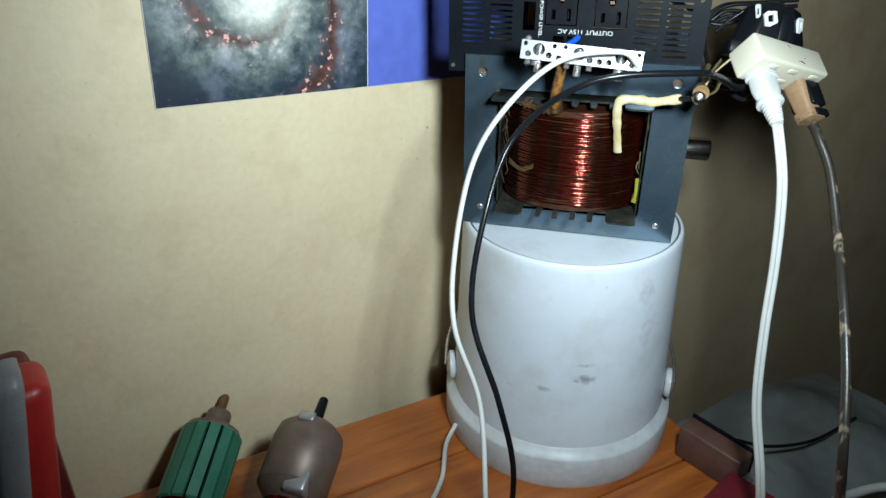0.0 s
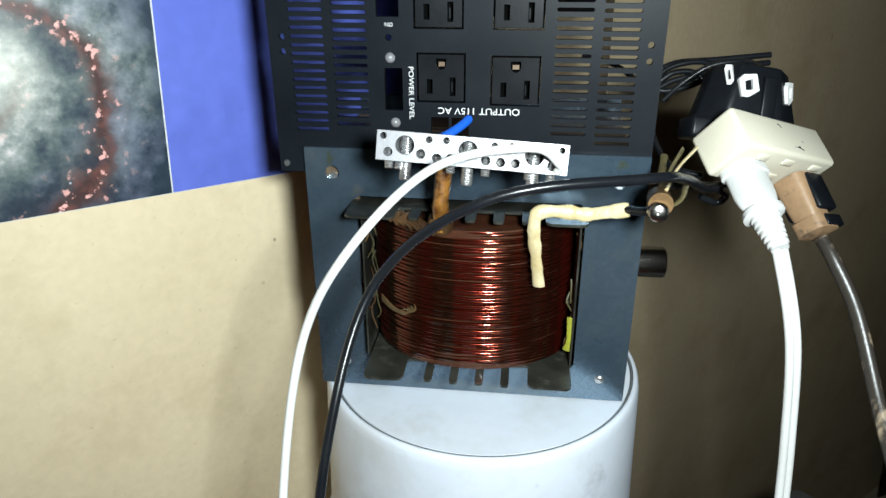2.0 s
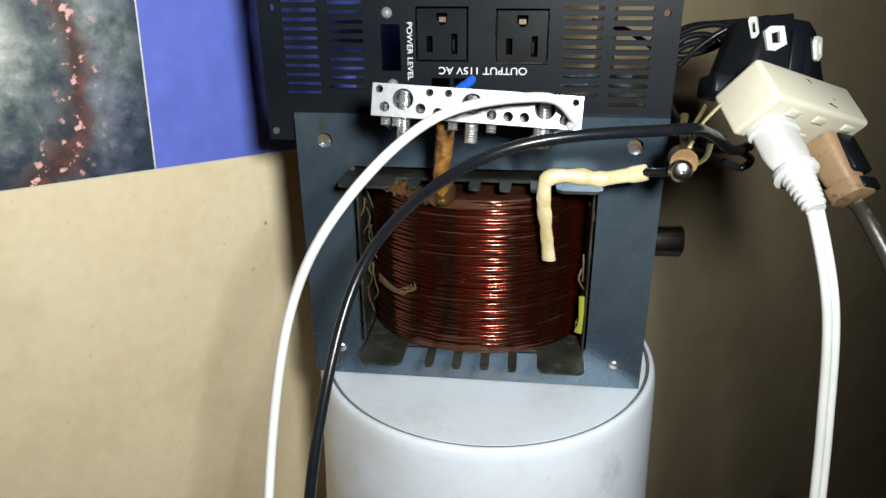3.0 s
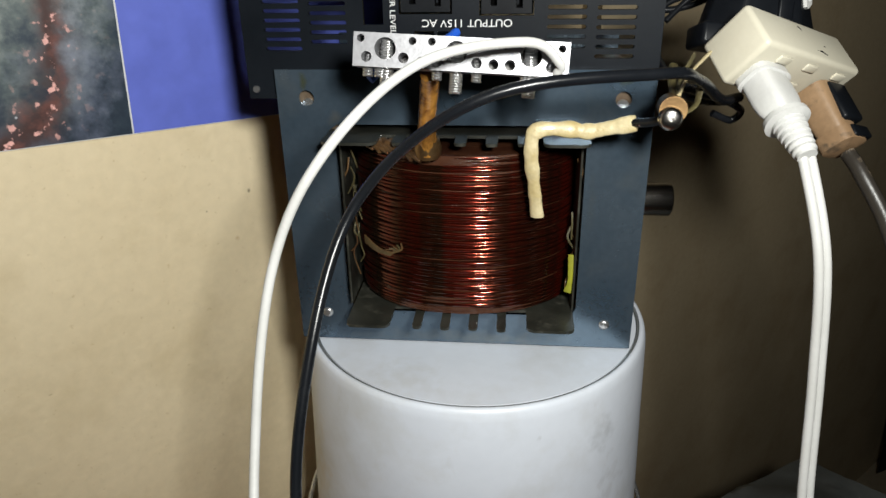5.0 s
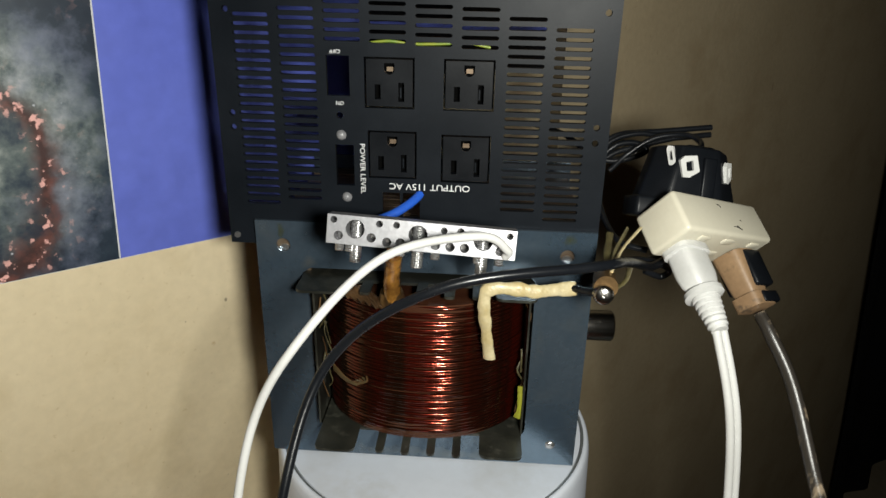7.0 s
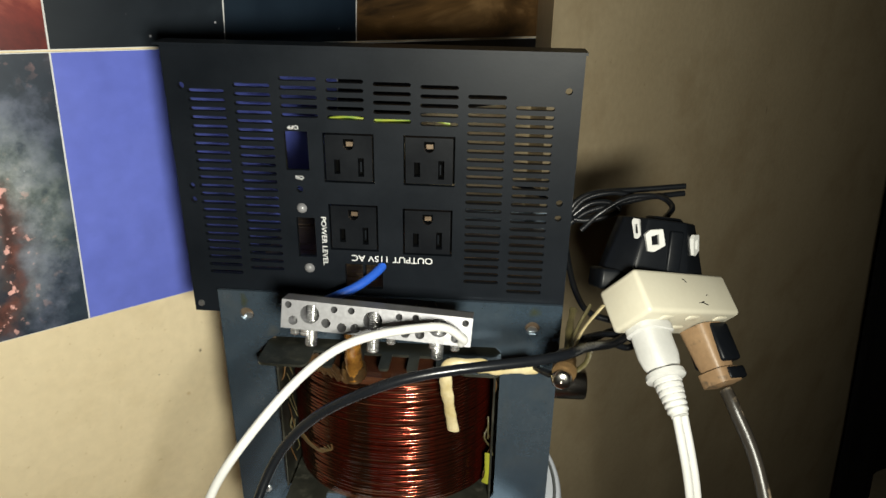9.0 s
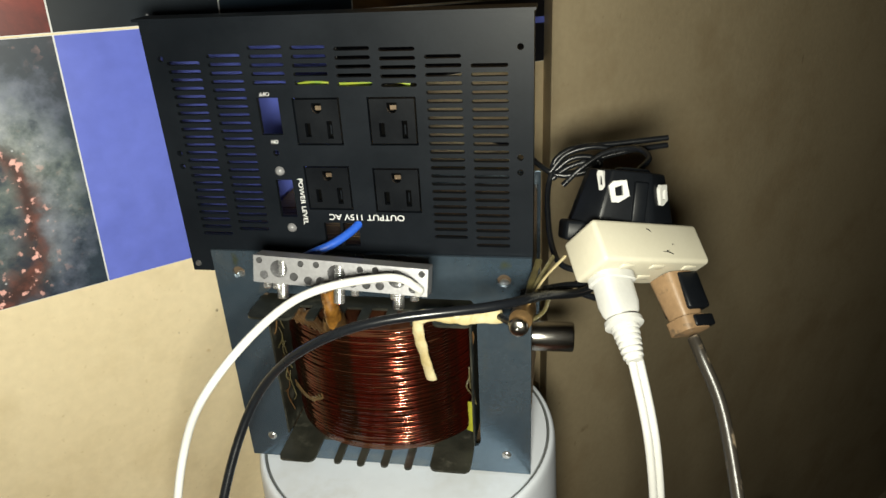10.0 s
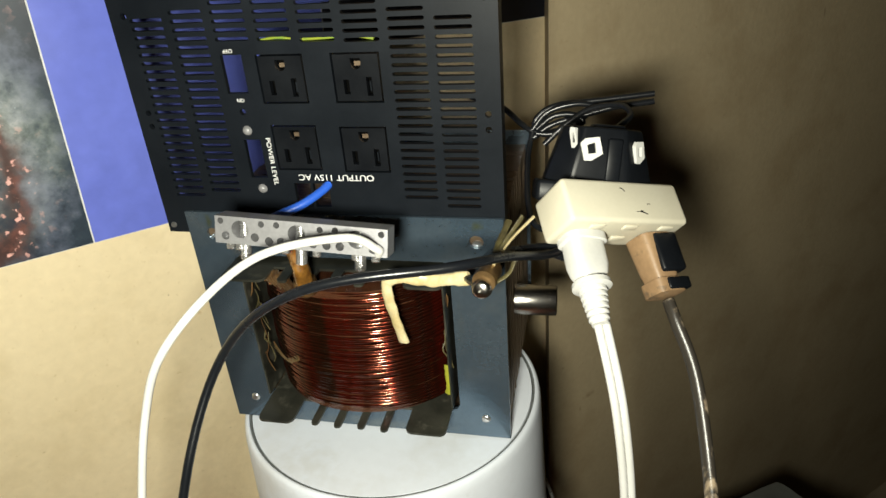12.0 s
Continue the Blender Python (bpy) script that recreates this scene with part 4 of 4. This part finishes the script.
plug("white_plug", "white moulded plug pushed into the extension box", "plug", BC - E1 * 0.0215 - E2 * 0.0125 - E3 * 0.004, (0.3035, 0.642, 1.0785), E1, (0.0098, 0.0085, 0.049), WHITE_RUBBER, False)
plug("brown_plug", "worn brown rubber plug pushed into the extension box", "plug", BC + E1 * 0.0235 - E2 * 0.0125 - E3 * 0.0045, (0.3405, 0.6765, 1.0635), E1, (0.0105, 0.0095, 0.036), BROWN_PLASTIC, True)
wl = [(0.302, 0.6455, 1.0815), (0.305, 0.642, 1.075), (0.315, 0.63, 1.033), (0.322, 0.625, 0.973), (0.324, 0.612, 0.911), (0.328, 0.596, 0.851), (0.339, 0.576, 0.795), (0.346, 0.572, 0.755), (0.352, 0.59, 0.715), (0.37, 0.62, TZ + 0.004)]
cord = thing("power_cable", "flat white twin power cable hanging from its plug", "cable", wl[-1])
for s in (-1, 1):
    off = Vector((0.0019, 0.0007, 0.0)) * s
    part("core_sheath", tube([Vector(p) + off for p in wl], 0.0022, 12), WHITE_RUBBER, cord)
br = [(0.339, 0.681, 1.0675), (0.343, 0.672, 1.060), (0.353, 0.655, 1.038), (0.36, 0.624, 1.001), (0.362, 0.579, 0.968), (0.364, 0.54, 0.93), (0.366, 0.51, 0.885), (0.378, 0.515, 0.83), (0.398, 0.545, 0.76), (0.425, 0.59, 0.69), (0.45, 0.63, 0.655)]
cord = thing("power_cable", "black-stained grey-brown power cable hanging from its plug", "cable", br[-1])
part("flex", tube(br, 0.0030, 10, wide=1.25), GREY_CORD, cord)

# ---- black tap block and its bundled wire ----
NT = (-E2 * 0.6 + E3 * 0.8).normalized()
MTAP = Matrix((E1, -NT, E1.cross(-NT))).transposed().to_4x4()
tap = thing("tap_block", "black plastic socket block with white-edged slots", "socket block", (0.2965, 0.7085, 1.1425), MTAP @ Matrix.Rotation(-0.42, 4, "Z"))
tap_body = prism([(-0.0215, 0.024), (-0.0215, 0.0140), (-0.0115, 0.0010), (-0.0090, 0.0), (0.0205, 0.0), (0.0230, 0.0008), (0.0390, 0.0125), (0.0390, 0.024)], -0.0200, 0.0115)
for v in tap_body.verts:
    if v.co.z > 0:
        v.co.x = 0.009 + 0.70 * (v.co.x - 0.009)
        v.co.y += 0.0015
bmesh.ops.bevel(tap_body, geom=tap_body.edges[:], offset=0.0012, segments=2, profile=0.5, affect="EDGES")
local(part("housing", tap_body, BLACK_PLASTIC, tap))
local(part("housing_step", box(-0.026, 0.028, 0.0045, 0.024, -0.030, -0.0185, 0.002), BLACK_PLASTIC, tap))
local(part("top_ridge", box(0.002, 0.020, 0.008, 0.022, 0.0100, 0.0135, 0.002), BLACK_PLASTIC, tap))
local(part("socket_bridge", box(0.0085, 0.0165, -0.0010, 0.003, -0.018, 0.006, 0.001), BLACK_PLASTIC, tap))
for x, y, z, turned, w in ((0.0, 0.0004, 0.0, 0.0, 0.0052), (0.0268, 0.0062, 0.0, 0.64, 0.0034), (-0.0085, 0.0052, 0.0050, -0.92, 0.0020)):
    lean = 0.30
    outer = [(-w, -0.0052), (-w * 0.3, -0.0062), (w, -0.0040), (w, 0.0050), (-w * 0.4, 0.0060), (-w, 0.0042)]
    inner = [(-w * 0.45, -0.0024), (w * 0.35, -0.0028), (w * 0.45, 0.0028), (-w * 0.4, 0.0024)]
    outer, inner = [[(p * math.cos(lean) - q * math.sin(lean), p * math.sin(lean) + q * math.cos(lean)) for p, q in loop] for loop in (outer, inner)]
    frame_mesh = sheet(outer, [inner], -0.0012, 0.0010)
    bmesh.ops.transform(frame_mesh, matrix=Matrix.Translation((x, y, z)) @ Matrix.Rotation(turned, 4, "Z"), verts=frame_mesh.verts[:])
    local(part("slot_frame", frame_mesh, WHITE_RUBBER, tap, "white-edged socket slot", smooth=False))
bundle = thing("wire_bundle", "bundle of thin black wire tied in loops", "wire", (0.29, 0.76, 1.135))
loops = [
    [(0.215, 0.806, 1.142), (0.236, 0.800, 1.137), (0.250, 0.790, 1.129), (0.258, 0.785, 1.1255), (0.268, 0.788, 1.1235), (0.281, 0.790, 1.1265), (0.292, 0.790, 1.134)],
    [(0.258, 0.785, 1.1255), (0.262, 0.788, 1.1345), (0.274, 0.791, 1.1405), (0.300, 0.794, 1.1425), (0.333, 0.797, 1.1455)],
    [(0.258, 0.784, 1.1265), (0.268, 0.788, 1.1370), (0.286, 0.790, 1.1415), (0.305, 0.792, 1.1385), (0.333, 0.797, 1.1405)],
    [(0.259, 0.783, 1.1215), (0.270, 0.786, 1.1290), (0.286, 0.788, 1.1335), (0.304, 0.790, 1.1380), (0.316, 0.791, 1.1405)],
    [(0.261, 0.784, 1.1270), (0.271, 0.786, 1.1345), (0.283, 0.787, 1.1355), (0.290, 0.786, 1.1310), (0.281, 0.784, 1.1265), (0.269, 0.783, 1.1240), (0.261, 0.783, 1.1245)],
    [(0.266, 0.780, 1.1180), (0.278, 0.784, 1.1290), (0.294, 0.784, 1.1400), (0.312, 0.778, 1.1440), (0.318, 0.765, 1.1420), (0.310, 0.748, 1.1400)],
    [(0.259, 0.786, 1.1270), (0.2565, 0.778, 1.1160), (0.2570, 0.760, 1.1060), (0.2600, 0.735, 1.0970), (0.266, 0.715, 1.0930), (0.280, 0.708, 1.0915)],
    [(0.278, 0.700, 1.082), (0.288, 0.702, 1.078), (0.292, 0.700, 1.083), (0.285, 0.697, 1.088), (0.272, 0.690, 1.093), (0.258, 0.672, 1.100)],
    [(0.292, 0.715, 1.0845), (0.278, 0.705, 1.0865), (0.268, 0.690, 1.0905), (0.257, 0.676, 1.0960), (0.250, 0.664, 1.0990)],
]
for pts in loops:
    part("strand", tube(pts, 0.0019, 8), BLACK_RUBBER, bundle)

# ---- things on the table ----
def red_lantern():
    m = Matrix.Translation((-0.270, 0.390, TZ)) @ Matrix.Rotation(A1, 4, "Z")
    t = thing("red_lantern", "red plastic lantern with grey handle and dark front", "lantern", turn=m)
    case = box(-0.075, 0.050, -0.045, 0.005, 0.0, 0.226, 0.014, segments=4)
    for v in case.verts:
        if v.co.x > 0:
            v.co.x += 0.16 * (v.co.z - 0.10)
    local(part("case", case, RED_PLASTIC, t))
    local(part("rear_shell", box(-0.072, 0.060, 0.0055, 0.040, 0.0, 0.216, 0.010, segments=3), DARK_RED, t, "darker red back shell"))
    local(part("bezel", lathe([(0.046, 0), (0.054, 0.001), (0.056, 0.004), (0.052, 0.006), (0.046, 0.004)], (-0.040, -0.044, 0.125), (0, -1, 0), 40), STEEL, t, "chrome ring"))
    local(part("speaker", lathe([(0, 0.004), (0.034, 0.003), (0.047, 0.0045), (0.048, 0), (0, 0)], (-0.040, -0.044, 0.125), (0, -1, 0), 40), HOLE_BLACK, t, "dark speaker front"))
    grip = tube([(0.008, -0.051, 0.045), (0.016, -0.053, 0.095), (0.028, -0.053, 0.160), (0.040, -0.051, 0.222), (0.043, -0.046, 0.238), (0.043, -0.030, 0.2445)], 0.0050, 12, wide=2.1)
    local(part("handle", grip, GREY_PLASTIC, t, "grey plastic handle"))
    local(part("handle_clip", box(0.004, 0.028, -0.0595, -0.0565, 0.050, 0.098, 0.001), ALU, t, "pale metal clip on the handle"))
    return t


red_lantern()


def rotor():
    a, b = Vector((-0.160, 0.482, TZ + 0.032)), Vector((-0.168, 0.545, TZ + 0.056))
    d = (b - a).normalized()
    m = Matrix.Translation(a) @ d.to_track_quat("Z", "Y").to_matrix().to_4x4()
    t = thing("motor_armature", "green-coated motor armature with a worn shaft, propped up", "armature", turn=m)
    n, r, prof = 14, 0.030, []
    bm = bmesh.new()
    rings = []
    for z in (0.0, 0.002, 0.073, 0.075):
        rr = r - (0.002 if z in (0.0, 0.075) else 0)
        ring = []
        for k in range(n):
            for f, q in ((0.06, 1), (0.82, 1), (0.86, 0.80), (1.02, 0.80)):
                a2 = 2 * math.pi * (k + f) / n
                ring.append(bm.verts.new((rr * q * math.cos(a2), rr * q * math.sin(a2), z)))
        rings.append(ring)
    for p, q in zip(rings, rings[1:]):
        for i in range(len(p)):
            bm.faces.new((p[i], p[(i + 1) % len(p)], q[(i + 1) % len(p)], q[i]))
    bm.faces.new(rings[0][::-1]), bm.faces.new(rings[-1])
    local(part("slotted_core", bm, GREEN_RESIN, t, smooth=False))
    local(part("inner_core", lathe([(0, 0.001), (0.0255, 0.001), (0.0255, 0.0745), (0, 0.0745)], n=28), HOLE_BLACK, t, "dark laminated core"))
    local(part("end_winding", lathe([(0.028, 0.074), (0.026, 0.079), (0.017, 0.084), (0.012, 0.085), (0, 0.085)], n=28), MOTOR_BROWN, t, "dark end winding"))
    local(part("commutator", lathe([(0, 0.084), (0.0125, 0.084), (0.0125, 0.096), (0.011, 0.099), (0, 0.099)], n=24), MOTOR_BROWN, t))
    local(part("shaft", lathe([(0, 0.098), (0.0045, 0.098), (0.0045, 0.116), (0.0035, 0.118), (0, 0.118)], n=18), BRASS, t, "worn steel shaft"))
    local(part("end_winding", lathe([(0.027, 0), (0.024, -0.008), (0.012, -0.012), (0, -0.012)], n=28), COPPER, t, "copper end winding"))


rotor()


def motor():
    a, b = Vector((-0.070, 0.514, TZ + 0.040)), Vector((-0.073, 0.581, TZ + 0.060))
    d = (b - a).normalized()
    m = Matrix.Translation(a) @ d.to_track_quat("Z", "Y").to_matrix().to_4x4()
    t = thing("small_motor", "brown oxidised electric motor with a black shaft", "motor", turn=m)
    local(part("housing", lathe([(0, 0), (0.030, 0), (0.034, 0.003), (0.035, 0.05), (0.033, 0.062), (0.024, 0.071), (0.012, 0.074), (0, 0.074)], n=40), MOTOR_BROWN, t))
    local(part("front_cap", lathe([(0, -0.016), (0.014, -0.016), (0.022, -0.010), (0.030, -0.002), (0.033, 0.003), (0, 0.003)], n=36), MOTOR_BROWN, t))
    local(part("winding", lathe([(0.013, -0.018), (0.020, -0.019), (0.022, -0.013), (0.015, -0.010)], n=24), COPPER, t, "copper winding end"))
    local(part("shaft", lathe([(0, 0.073), (0.0075, 0.073), (0.0055, 0.085), (0.0048, 0.104), (0.0035, 0.106), (0, 0.106)], n=18), BLACK_PLASTIC, t, "black shaft"))
    local(part("brush_holder", box(-0.022, 0.0, 0.012, 0.030, -0.010, 0.012, 0.003), ALU, t, "bright metal brush holder"))
    local(part("brush_holder", box(0.016, 0.030, -0.022, -0.004, -0.008, 0.010, 0.003), ALU, t, "bright metal brush holder"))
    local(part("bracket", box(-0.010, 0.006, 0.026, 0.036, 0.058, 0.068, 0.002), ALU, t, "bare metal lug"))
    local(part("label_plate", box(0.030, 0.0358, -0.012, 0.004, 0.020, 0.045, 0.001), PAPER, t, "pale rating label"))


motor()

board = thing("circuit_box", "dark brown board with a bright metal bracket", "circuit board", (0.325, 0.685, TZ), Matrix.Rotation(radians(-38), 4, "Z"))
local(part("board", box(-0.035, 0.035, -0.012, 0.012, 0.0, 0.040, 0.002), BOARD_BROWN, board))
local(part("edge_strip", box(-0.036, 0.036, 0.0122, 0.0145, 0.0, 0.043, 0.0006), BLACK_PLASTIC, board))
local(part("bracket", box(0.0355, 0.052, -0.014, 0.012, 0.0, 0.016, 0.0015), ALU, board, "bright bent metal bracket"))
local(part("bracket_screw", rod((0.0435, -0.004, 0.0155), (0.0435, -0.004, 0.021), 0.004), STEEL, board))
red_box = thing("red_box", "small dark red box lying on the table", "box", (0.355, 0.60, TZ), Matrix.Rotation(radians(-35), 4, "Z"))
local(part("carton", box(-0.045, 0.05, -0.04, 0.035, 0, 0.030, 0.002), DARK_RED, red_box))

# grey sheet over a crate beside the table
crate = thing("crate", "wooden crate standing on the floor beside the table", "crate", (0.505, 0.805, 0), Matrix.Rotation(radians(40), 4, "Z"))
for sx, sy, nx, ny in ((-0.14, 0, 0.008, 0.13), (0.14, 0, 0.008, 0.13), (0, -0.138, 0.13, 0.008), (0, 0.138, 0.13, 0.008)):
    for k in range(4):
        local(part("slat", box(sx - nx, sx + nx, sy - ny, sy + ny, 0.01 + 0.145 * k, 0.135 + 0.145 * k, 0.002), WOOD, crate, smooth=False))
local(part("lid", box(-0.15, 0.15, -0.148, 0.148, 0.571, 0.585, 0.002), WOOD, crate, smooth=False))
cover = thing("grey_sheet", "crumpled grey plastic sheet heaped on a crate", "plastic sheet", (0.505, 0.805, 0.587), Matrix.Rotation(radians(40), 4, "Z"))
bm = bmesh.new()
bmesh.ops.create_grid(bm, x_segments=36, y_segments=36, size=0.155)
for v in bm.verts:
    f = max(0.0, 1 - (v.co.length / 0.24) ** 2)
    v.co.z = 0.002 + 0.048 * f + 0.022 * noise.noise(Vector((v.co.x * 11, v.co.y * 11, 0))) * f + 0.008 * abs(noise.noise(Vector((v.co.x * 30, v.co.y * 30, 3))))
bmesh.ops.solidify(bm, geom=bm.faces[:], thickness=0.0015)
local(part("film", bm, SHEET_GREY, cover))
for k, pts in enumerate([[(0.31, 0.715, TZ + 0.004), (0.345, 0.735, TZ + 0.001), (0.40, 0.76, 0.668), (0.46, 0.80, 0.655), (0.52, 0.86, 0.65)], [(0.36, 0.56, TZ + 0.005), (0.40, 0.605, TZ + 0.006), (0.435, 0.655, TZ + 0.004), (0.47, 0.70, 0.672), (0.52, 0.735, 0.660), (0.58, 0.74, 0.655)]]):
    c = thing("loose_cable", "loose cable lying on the table and sheet", "cable", pts[0])
    part("sheath", tube(pts, 0.002 if k == 0 else 0.005, 8), BLACK_RUBBER if k == 0 else WHITE_RUBBER, c)
tie = thing("cable_end", "short white cable end under the bucket rim", "cable", (0.08, 0.62, TZ))
part("sheath", tube([(0.055, 0.665, TZ + 0.02), (0.05, 0.64, TZ + 0.012), (0.055, 0.60, TZ + 0.004), (0.05, 0.55, TZ + 0.003)], 0.0025, 8), WHITE_RUBBER, tie)
